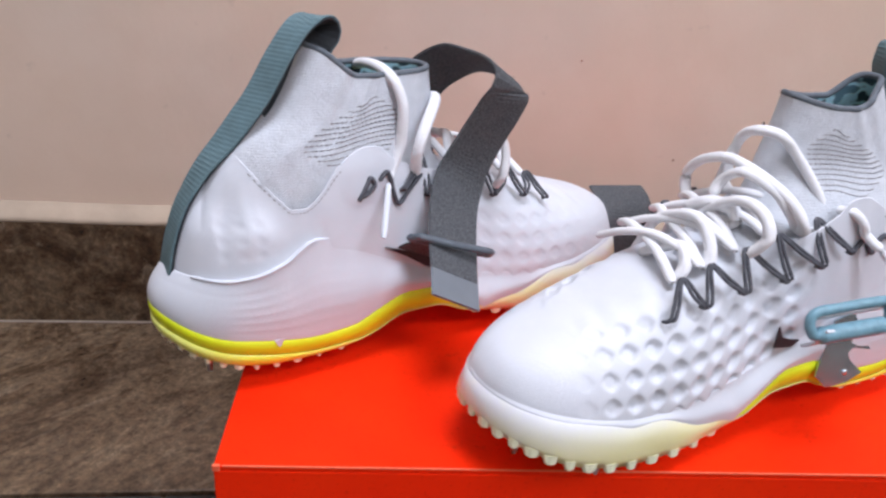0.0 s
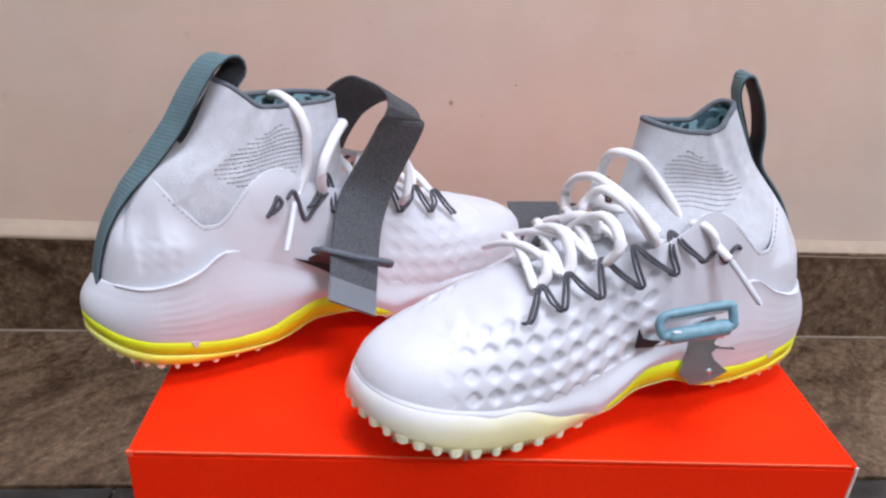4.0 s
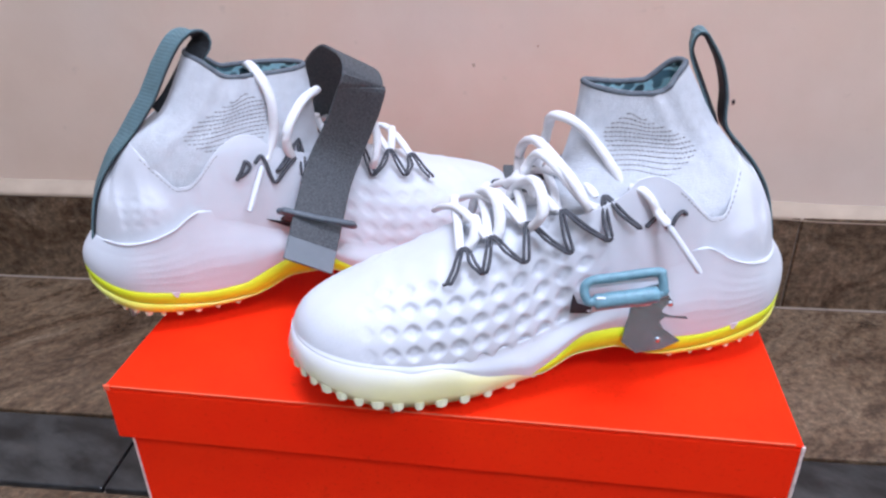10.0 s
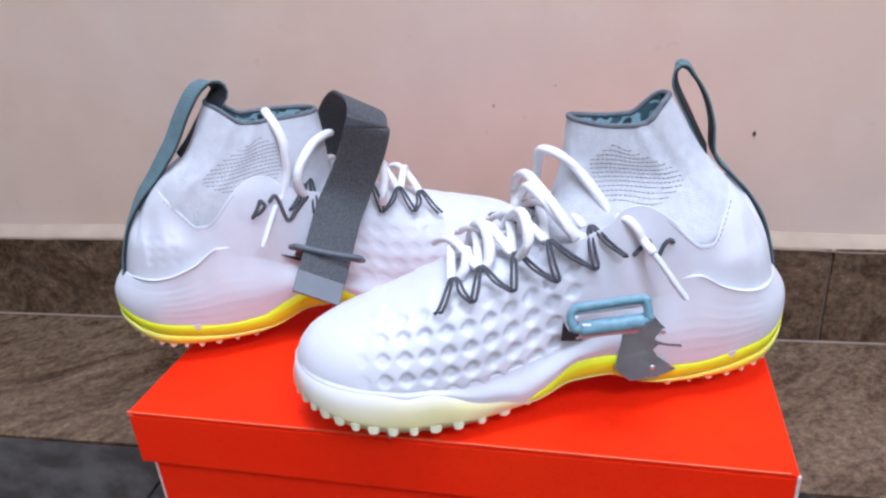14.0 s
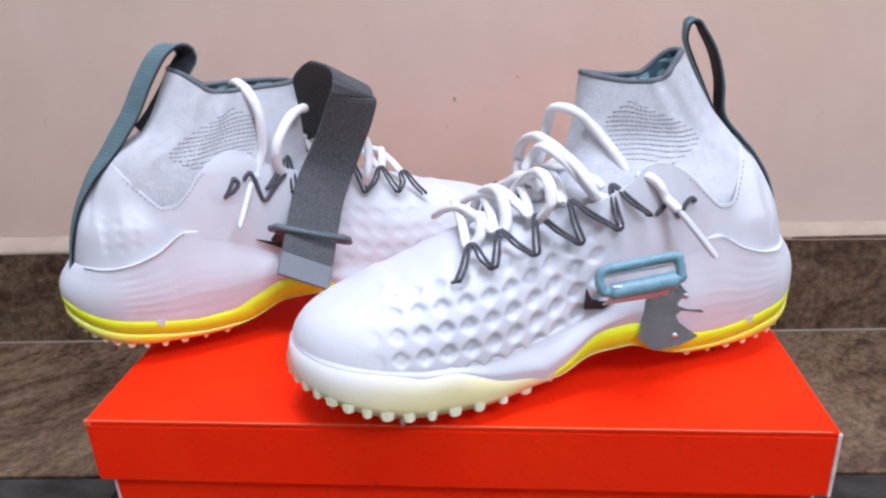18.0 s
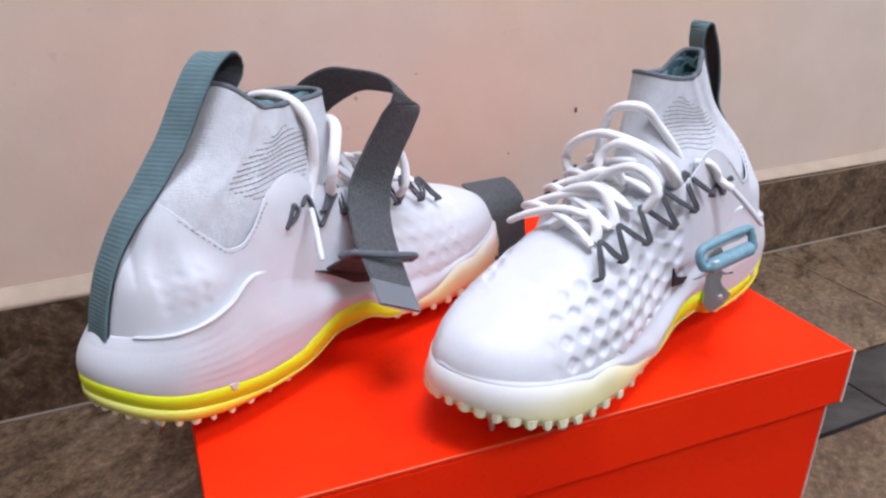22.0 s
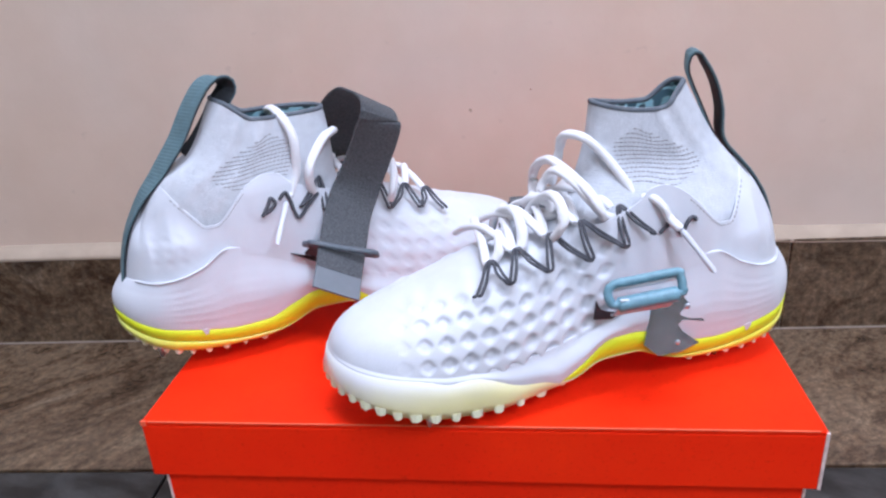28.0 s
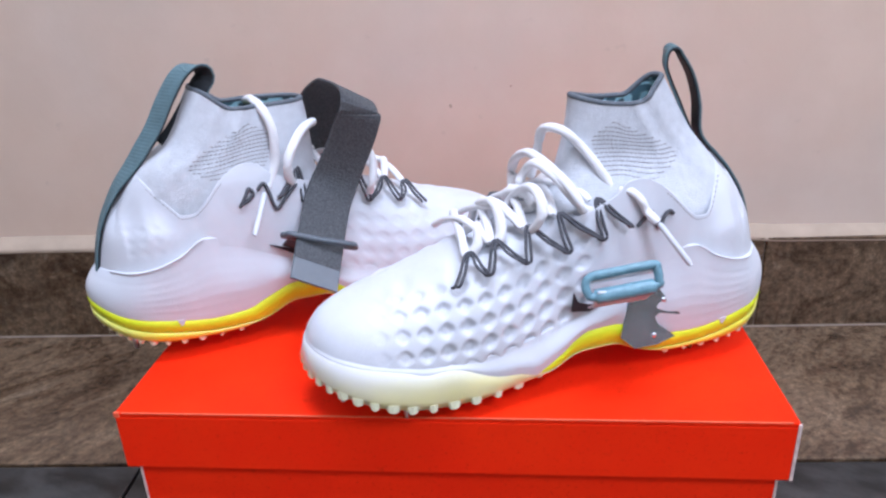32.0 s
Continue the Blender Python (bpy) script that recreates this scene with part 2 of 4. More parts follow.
def part(name, bm, material, parent, label="", smooth=False):
    me = bpy.data.meshes.new(name)
    bmesh.ops.recalc_face_normals(bm, faces=bm.faces)
    bm.to_mesh(me)
    bm.free()
    if smooth:
        me.polygons.foreach_set("use_smooth", [True] * len(me.polygons))
    me.materials.append(material)
    ob = new(name, me)
    if parent is not None:
        ob.parent = parent
    if label:
        ob["label"] = label
    return ob


def block(lo, hi, bevel=0.0, segments=2):
    """A bevelled box between two corners."""
    bm = bmesh.new()
    bmesh.ops.create_cube(bm, size=1.0)
    for v in bm.verts:
        v.co = Vector([(a + b) / 2 + c * (b - a) for a, b, c in zip(lo, hi, v.co)])
    if bevel:
        bmesh.ops.bevel(bm, geom=bm.edges[:], offset=bevel, segments=segments, affect="EDGES", profile=0.5)
    return bm


def grid_faces(rows, cols, wrap_rows=False, wrap_cols=False):
    out = []
    for i in range(rows if wrap_rows else rows - 1):
        for j in range(cols if wrap_cols else cols - 1):
            a, b = i * cols + j, i * cols + (j + 1) % cols
            c, d = ((i + 1) % rows) * cols + (j + 1) % cols, ((i + 1) % rows) * cols + j
            out.append((a, b, c, d))
    return out


def smooth_line(points, count, closed=False):
    """Catmull-Rom through points, evenly resampled."""
    p = np.array(points, float)
    n = len(p)
    if closed:
        ext = np.vstack([p[-1:], p, p[:2]])
        spans = n
    else:
        ext = np.vstack([2 * p[0] - p[1], p, 2 * p[-1] - p[-2]])
        spans = n - 1
    fine_pts = []
    for i in range(spans):
        a, b, c, d = ext[i:i + 4]
        for t in np.linspace(0, 1, 16, endpoint=False):
            fine_pts.append(0.5 * ((2 * b) + (c - a) * t + (2 * a - 5 * b + 4 * c - d) * t * t + (3 * b - a - 3 * c + d) * t ** 3))
    fine_pts.append(p[0] if closed else p[-1])
    fine_pts = np.array(fine_pts)
    dist = np.concatenate([[0], np.cumsum(np.linalg.norm(np.diff(fine_pts, axis=0), axis=1))])
    at = np.linspace(0, dist[-1], count, endpoint=not closed)
    return np.stack([np.interp(at, dist, fine_pts[:, k]) for k in range(3)], 1)


def tube(name, points, radius, material, parent, count=60, sides=10, flat=1.0, label="", taper=0.0):
    """A cord along a smooth line; flat squashes its section."""
    line = smooth_line(points, count)
    tan = np.gradient(line, axis=0)
    tan /= np.linalg.norm(tan, axis=1)[:, None]
    up = np.array([0.05, 0.1, 1.0])
    verts = []
    for i in range(count):
        side = np.cross(tan[i], up)
        side /= np.linalg.norm(side) + 1e-9
        nrm = np.cross(side, tan[i])
        r = radius * (1 - taper * i / count)
        if i in (0, count - 1):
            r *= 0.55
        for j in range(sides):
            a = 2 * math.pi * j / sides
            verts.append(line[i] + side * r * math.cos(a) + nrm * r * flat * math.sin(a))
    faces = grid_faces(count, sides, wrap_cols=True)
    faces.append(tuple(range(sides)))
    faces.append(tuple((count - 1) * sides + j for j in reversed(range(sides))))
    return mesh_ob(name, verts, faces, material, parent, label=label)


def ribbon(name, centre, across, width, thick, material, parent, count=60, label="", lift=0.0):
    """A flat band along a line; across gives the width direction at each given point."""
    line = smooth_line(centre, count)
    src = np.linspace(0, 1, len(across))
    at = np.linspace(0, 1, count)
    acr = np.stack([np.interp(at, src, np.array(across, float)[:, k]) for k in range(3)], 1)
    tan = np.gradient(line, axis=0)
    verts = []
    for i in range(count):
        a = acr[i] - tan[i] * (acr[i] @ tan[i]) / (tan[i] @ tan[i])
        a /= np.linalg.norm(a)
        nrm = np.cross(tan[i], a)
        nrm /= np.linalg.norm(nrm)
        w, h = a * width / 2, nrm * thick / 2
        e = a * thick * 0.35
        for q in (-w - 0 * h, -w + e + h, w - e + h, w, w - e - h, -w + e - h):
            verts.append(line[i] + nrm * lift + q)
    faces = grid_faces(count, 6, wrap_cols=True)
    faces.append(tuple(range(6)))
    faces.append(tuple((count - 1) * 6 + j for j in reversed(range(6))))
    return mesh_ob(name, verts, faces, material, parent, smooth=False, label=label)


# ---- the room ----
BOX_TOP = 0.1375
TURN = radians(2.3)  # the walls against the box
room = Matrix.Translation((0, 0.333, 0)) @ Matrix.Rotation(TURN, 4, "Z")


def set_in_room(ob):
    ob.matrix_world = room
    return ob


wall = set_in_room(part("wall_north", block((-3.4, 0.012, -0.02), (2.6, 0.16, 2.9)), plaster_mat, None))
tagged(wall, "cream painted plaster wall with small marks and dents", "wall", kind="structure")
# unseen walls, added to bounce fill light and frame the side lamp's opening
for nm, lo, hi in (("wall_east", (2.6, -1.7, -0.02), (2.74, 0.16, 2.9)), ("wall_west", (-3.54, -1.7, -0.02), (-3.4, 0.16, 2.9)),
                   ("wall_south_1", (-3.54, -1.84, -0.02), (-0.5, -1.7, 2.9)), ("wall_south_2", (2.1, -1.84, -0.02), (2.74, -1.7, 2.9)),
                   ("wall_south_3", (-0.5, -1.84, -0.02), (2.1, -1.7, 1.8)), ("wall_south_4", (-0.5, -1.84, 2.8), (2.1, -1.7, 2.9))):
    tagged(set_in_room(part(nm, block(lo, hi), white_wall_mat, None)), "unseen pale painted wall, added around an opening for light", "wall", kind="structure")
def ceiling_round_opening(x0, x1, y0, y1):
    """A ceiling slab with one rectangular opening through it."""
    bm = bmesh.new()
    for lo, hi in (((-3.54, -1.84, 2.9), (x0, 0.16, 3.0)), ((x1, -1.84, 2.9), (2.74, 0.16, 3.0)), ((x0, -1.84, 2.9), (x1, y0, 3.0)), ((x0, y1, 2.9), (x1, 0.16, 3.0))):
        cube = bmesh.ops.create_cube(bm, size=1.0)
        for v in cube["verts"]:
            v.co = Vector([(p + q) / 2 + c * (q - p) for p, q, c in zip(lo, hi, v.co)])
    return bm


# unseen ceiling, added to bounce light round the overhead lamp
tagged(set_in_room(part("ceiling", ceiling_round_opening(-0.4, 0.9, -1.05, -0.1), white_wall_mat, None)), "unseen white painted ceiling, added with a wide opening for light", "ceiling", kind="structure")
floor = tagged(set_in_room(part("floor", block((-3.54, -1.84, -0.08), (2.74, 0.16, -0.006)), grout_mat, None)), "brown polished stone tiles with pale joints", "floor", kind="structure")
skirting = tagged(set_in_room(part("baseboard", block((-3.4, 0.002, -0.006), (2.6, 0.014, 0.090)), grout_mat, None)), "brown polished stone skirting tiles under a cream wall", "skirting", kind="structure")


def build_tiles():
    gap = 0.0018
    part("joint", block((-3.4, -0.0042, -0.006), (2.6, -0.0012, -0.0004)), grout_mat, floor, "thin pale joint under the skirting")
    xs = [-3.4, -2.3, -1.7, -1.08, -0.47, 0.476, 1.08, 1.7, 2.6]
    for a, b in zip(xs, xs[1:]):
        bm = block((a + gap / 2, -0.001, -0.004), (b - gap / 2, 0.006, 0.096), 0.0012)
        part("skirting_tile", bm, stone_mat, skirting)
    rows = [(-0.0045, -0.2105 + gap, stone_mat, -0.80), (-0.2105 - gap, -0.286 + gap, dark_stone_mat, -0.075), (-0.286 - gap, -0.90, stone_mat, -0.4),
            (-0.90 - gap * 2, -1.51, stone_mat, -0.1), (-1.51 - gap * 2, -1.7, stone_mat, -0.3)]
    for y1, y0, mat, start in rows:
        pitch = 1.50 if y1 > -0.1 else 0.61
        x = start - pitch * math.ceil((start + 3.4) / pitch)
        while x < 2.6:
            a, b = max(x, -3.4) + gap / 2, min(x + pitch, 2.6) - gap / 2
            if b - a > 0.02:
                part("floor_tile", block((a, y0, -0.03), (b, y1, 0.0), 0.0012), mat, floor)
            x += pitch


build_tiles()


def build_plaster_lip():
    """An uneven fillet of plaster where the wall meets the skirting."""
    n = 500
    xs = np.linspace(-3.4, 2.6, n)
    low = np.array([noise.noise(Vector((x * 9.0, 1.3, 0.0))) * 0.0022 + noise.noise(Vector((x * 40.0, 4.0, 0.0))) * 0.0008 for x in xs])
    low -= 0.0030 * np.clip((xs - 0.40) / 0.1, 0, 1) * np.clip((1.2 - xs) / 0.1, 0, 1)
    verts = []
    for x, d in zip(xs, low):
        for y, z in ((0.0120, 0.1085 + d), (0.0080, 0.1050 + d), (0.0006, 0.0995 + d), (-0.0016, 0.0958 + d), (0.0005, 0.0942 + d), (0.0120, 0.0940 + d)):
            verts.append((x, y, z))
    ob = mesh_ob("trim", verts, grid_faces(n, 6), lip_mat, None)
    tagged(set_in_room(ob), "uneven warm cream plaster edge over the skirting", "trim", kind="structure")


build_plaster_lip()


# ---- the shoe box ----
def build_box():
    length, depth, lip, card_t = 0.375, 0.262, 0.038, 0.0025
    box = tagged(new("shoe_box"), "orange cardboard shoe box with lid and scuffed edges", "box")
    inset = 0.005
    x0, x1, y0, y1 = inset, length - inset, inset, depth - inset
    part("base_front", block((x0, y0, 0.0), (x1, y0 + card_t, BOX_TOP - 0.004), 0.0006), card_mat, box)
    part("base_back", block((x0, y1 - card_t, 0.0), (x1, y1, BOX_TOP - 0.004), 0.0006), card_mat, box)
    part("base_side", block((x0, y0 + card_t, 0.0), (x0 + card_t, y1 - card_t, BOX_TOP - 0.004), 0.0006), card_mat, box)
    part("base_side", block((x1 - card_t, y0 + card_t, 0.0), (x1, y1 - card_t, BOX_TOP - 0.004), 0.0006), card_mat, box)
    part("base_bottom", block((x0 + card_t, y0 + card_t, 0.0), (x1 - card_t, y1 - card_t, card_t)), card_mat, box)
    lid = part("lid", block((0.0, 0.0, BOX_TOP - 0.003), (length, depth, BOX_TOP), 0.001), card_mat, box)
    part("lid_front", block((0.0, 0.0, BOX_TOP - lip), (length, card_t, BOX_TOP - 0.003), 0.0006), card_mat, lid)
    part("lid_back", block((0.0, depth - card_t, BOX_TOP - lip), (length, depth, BOX_TOP - 0.003), 0.0006), card_mat, lid)
    part("lid_side", block((0.0, card_t, BOX_TOP - lip), (card_t, depth - card_t, BOX_TOP - 0.003), 0.0006), card_mat, lid)
    part("lid_side", block((length - card_t, card_t, BOX_TOP - lip), (length, depth - card_t, BOX_TOP - 0.003), 0.0006), card_mat, lid)
    part("worn_corner", block((length - 0.0012, -0.0006, BOX_TOP - lip), (length + 0.0006, 0.0012, BOX_TOP - 0.001), 0.0003), card_edge_mat, lid, "white worn card corner")
    part("worn_corner", block((-0.0004, -0.0005, BOX_TOP - 0.003), (0.0030, 0.0012, BOX_TOP + 0.0004), 0.0004), edge_orange_mat, lid, "faded orange corner")
    part("worn_corner", block((x0 - 0.0005, y0 - 0.0005, 0.002), (x0 + 0.0010, y0 + 0.0010, BOX_TOP - lip - 0.001), 0.0003), card_edge_mat, box, "white worn card corner")
    part("worn_corner", block((x1 - 0.0010, y0 - 0.0005, 0.002), (x1 + 0.0005, y0 + 0.0010, BOX_TOP - lip - 0.001), 0.0003), card_edge_mat, box, "white worn card corner")
    # worn fold line; the edge highlight is painted in as lighter orange
    part("worn_lit_edge", block((0.004, -0.0003, BOX_TOP - 0.0006), (length - 0.004, 0.0006, BOX_TOP + 0.0002), 0.0002), edge_orange_mat, lid, "faded orange fold with painted highlight")
    return box


build_box()

# ---- the shoes ----
LENGTH = 0.298


def curve_of(points):
    """A smooth function through (u, value) pairs."""
    xs = np.array([p[0] for p in points], float)
    ys = np.array([p[1] for p in points], float)
    m = np.gradient(ys, xs)
    d = np.diff(ys) / np.diff(xs)
    m[1:-1] = np.where(d[:-1] * d[1:] > 0, 2 * d[:-1] * d[1:] / (d[:-1] + d[1:] + 1e-12), 0)
    m[0], m[-1] = d[0], d[-1]

    def f(u):
        u = np.clip(u, xs[0], xs[-1])
        i = np.clip(np.searchsorted(xs, u) - 1, 0, len(xs) - 2)
        h = xs[i + 1] - xs[i]
        t = (u - xs[i]) / h
        return (2 * t ** 3 - 3 * t ** 2 + 1) * ys[i] + (t ** 3 - 2 * t ** 2 + t) * h * m[i] + (-2 * t ** 3 + 3 * t ** 2) * ys[i + 1] + (t ** 3 - t ** 2) * h * m[i + 1]
    return f


# half widths of the sole; ends are rounded separately
lateral = curve_of([(0, 0.028), (0.03, 0.0365), (0.06, 0.0410), (0.10, 0.0412), (0.14, 0.0425), (0.18, 0.0480), (0.21, 0.0510), (0.235, 0.0508), (0.26, 0.0475), (0.285, 0.045), (0.301, 0.043)])
medial = curve_of([(0, 0.024), (0.03, 0.027), (0.06, 0.029), (0.10, 0.028), (0.14, 0.028), (0.18, 0.033), (0.21, 0.036), (0.235, 0.035), (0.26, 0.0305), (0.285, 0.0265), (0.306, 0.024)])


def ease(x, a, c):
    t = np.clip((x - a) / (c - a), 0, 1)
    return t * t * (3 - 2 * t)


def toe_shift(u):
    """The toe bends to the lateral side."""
    return 0.010 * np.clip((u - 0.19) / 0.116, 0, 1) ** 2


def round_end(u):
    """1 in the middle, falling like an ellipse to 0 at heel and toe."""
    k = np.ones_like(u)
    h = np.clip((0.036 - u) / 0.036, 0, 1)
    t = np.clip((u - (LENGTH - 0.050)) / 0.050, 0, 1)
    return np.sqrt(np.clip(1 - h ** 2.2, 0, 1)) * np.sqrt(np.clip(1 - t ** 2.4, 0, 1))


shell_top = curve_of([(0.0, 0.048), (0.0108, 0.052), (0.0125, 0.0605), (0.0165, 0.0735), (0.0225, 0.0895), (0.032, 0.1062), (0.0395, 0.1162), (0.0430, 0.1165), (0.0470, 0.1112), (0.053, 0.1035), (0.059, 0.0962), (0.0645, 0.0912), (0.070, 0.0912),
                      (0.078, 0.0968), (0.087, 0.1063), (0.096, 0.1130), (0.105, 0.1160), (0.1125, 0.1150), (0.119, 0.1090), (0.128, 0.1045), (0.145, 0.0985), (0.170, 0.0915), (0.195, 0.0842), (0.216, 0.0775), (0.236, 0.0708), (0.258, 0.0650),
                      (0.275, 0.0602), (0.286, 0.0555), (0.293, 0.0492), (0.2965, 0.0420), (0.298, 0.0325)])
sole_under = curve_of([(0.0, 0.0270), (0.02, 0.0170), (0.05, 0.0120), (0.085, 0.0115), (0.105, 0.0165), (0.125, 0.0240), (0.145, 0.0235), (0.165, 0.0160), (0.185, 0.0115), (0.22, 0.0105), (0.24, 0.0115), (0.26, 0.0150), (0.28, 0.0215), (0.306, 0.0310)])
plate_under = curve_of([(0.0, 0.0345), (0.02, 0.0255), (0.05, 0.0190), (0.08, 0.0150), (0.095, 0.0150), (0.107, 0.0175), (0.125, 0.0240), (0.145, 0.0235), (0.165, 0.0165), (0.182, 0.0190), (0.205, 0.0262), (0.222, 0.0300), (0.25, 0.0345), (0.28, 0.0395), (0.306, 0.0430)])
plate_top = curve_of([(0.0, 0.0430), (0.02, 0.0340), (0.05, 0.0282), (0.075, 0.0245), (0.092, 0.0252), (0.108, 0.0315), (0.125, 0.0372), (0.14, 0.0365), (0.16, 0.0245), (0.175, 0.0165), (0.186, 0.0120), (0.2, 0.0105), (0.25, 0.0120), (0.306, 0.0210)])
foam_top = curve_of([(0.0, 0.0600), (0.02, 0.0600), (0.04, 0.0622), (0.058, 0.0675), (0.074, 0.0760), (0.090, 0.0725), (0.12, 0.0570), (0.15, 0.0440), (0.18, 0.0360), (0.21, 0.0335), (0.25, 0.0375), (0.28, 0.0425), (0.306, 0.0460)])


def outline(count):
    """The sole's outline from heel along the lateral side to the toe and back: u, v and the outward normal."""
    s = np.linspace(0, 2 * np.pi, count, endpoint=False)
    u = LENGTH * (1 - np.cos(s)) / 2
    v = np.where(s < np.pi, lateral(u), -medial(u)) * round_end(u)
    v = v + toe_shift(u)
    u = u + 0.0040 * (1 - ease(u, 0.0, 0.05))
    tu, tv = np.gradient(u), np.gradient(v)
    tu[0] = 0
    ln = np.hypot(tu, tv) + 1e-12
    return u, v, -tv / ln * -1 * -1, tu / ln


def loft_ring(name, levels, material, parent, count=220, smooth=True, label=""):
    """Levels of (height function or array, outset); rings round the outline, capped at both ends."""
    u, v, nu, nv = outline(count)
    rings = []
    for height, out in levels:
        w = height(u) if callable(height) else height
        out = out(u) if callable(out) else out
        rings.append(np.stack([u + nu * out, v + nv * out, w], 1))
    verts = np.concatenate(rings)
    k = len(levels)
    faces = grid_faces(k, count, wrap_cols=True)
    for r in (0, k - 1):
        lat, med = list(range(0, count // 2 + 1)), [0] + list(range(count - 1, count // 2 - 1, -1))
        for i in range(len(lat) - 1):
            quad = [r * count + q for q in (lat[i], lat[i + 1], med[i + 1], med[i])]
            quad = list(dict.fromkeys(quad))
            if len(quad) > 2:
                faces.append(tuple(quad if r else reversed(quad)))
    return mesh_ob(name, verts, faces, material, parent, smooth=smooth, label=label)


def shell_section(u, s, side):
    """Half width of the upper where its section has risen by the share s."""
    opening = ease(u, 0.031, 0.050) * (1 - ease(u, 0.135, 0.160))
    c = np.sqrt(np.clip(1 - s ** 2, 0, 1))
    c = np.where(c < 1e-6, 0, c)
    fore = np.clip((u - 0.11) / 0.12, 0, 1)
    heel = np.clip((0.078 - u) / 0.040, 0, 1)
    power = 0.36 + 0.32 * fore + 0.10 * np.clip((0.055 - u) / 0.03, 0, 1)
    half = np.where(side > 0, lateral(u), medial(u)) - 0.0025 + 0.0018 * fore
    waist = ease(u, 0.075, 0.100) * (1 - ease(u, 0.160, 0.205)) * np.where(side > 0, 1, 0)
    lean = 1 - (0.10 * (1 - fore) + 0.18 * waist) * np.clip(s, 0, 1) - 0.28 * heel * np.clip(s, 0, 1) ** 1.6
    pinch = 1 - 0.42 * ease(u, 0.029, 0.041) * (1 - ease(u, 0.044, 0.064)) * ease(s, 0.35, 0.78)
    heel_round = np.sqrt(np.clip(1 - np.clip((0.0445 - u) / 0.034, 0, 1) ** 2.2, 0, 1))
    toe_round = np.sqrt(np.clip(1 - np.clip((u - (LENGTH - 0.050)) / 0.050, 0, 1) ** 2.4, 0, 1))
    return half * heel_round * toe_round * c ** power * lean * pinch


def shell_frame(u):
    base = 0.5 * (plate_top(u) + foam_top(u)) * 0.9
    edge = shell_top(u)
    opening = ease(u, 0.031, 0.050) * (1 - ease(u, 0.135, 0.160))
    return base, edge, edge + 0.034 * opening


def shell_at(u, w, side):
    """v of the upper's outer face at height w."""
    base, edge, top = shell_frame(u)
    s = np.clip((w - base) / np.maximum(top - base, 1e-4), 0, 1) ** (1 / 0.92)
    return side * shell_section(u, s, side) + toe_shift(u)


def shell_point(u, q, side):
    """A point of the upper: u along the shoe, q from 0 at the sole to 1 at the top line, side +1 lateral or -1 medial."""
    base, edge, top = shell_frame(u)
    cut = np.clip((edge - base) / (top - base), 0, 1) ** (1 / 0.92)
    s = np.sin(q * np.arcsin(np.clip(cut, 0, 1)))
    v = side * shell_section(u, s, side) + toe_shift(u)
    return np.stack([u, v, base + (top - base) * s ** 0.92], -1)


def hug(p, side, sock):
    """Keeps the upper just outside the ankle sock."""
    p = np.array(p, float)
    least = 0.0007 + sock(p[..., 0], p[..., 2], side)
    near = ease(p[..., 0], 0.026, 0.036) * (1 - ease(p[..., 0], 0.120, 0.145)) * ease(p[..., 2], 0.070, 0.085)
    heel = (1 - ease(p[..., 0], 0.054, 0.068)) * ease(p[..., 2], 0.078, 0.108)
    gap = least - p[..., 1] * side
    p[..., 1] += side * (np.maximum(gap, 0) * near + np.minimum(gap, 0) * heel)
    return p


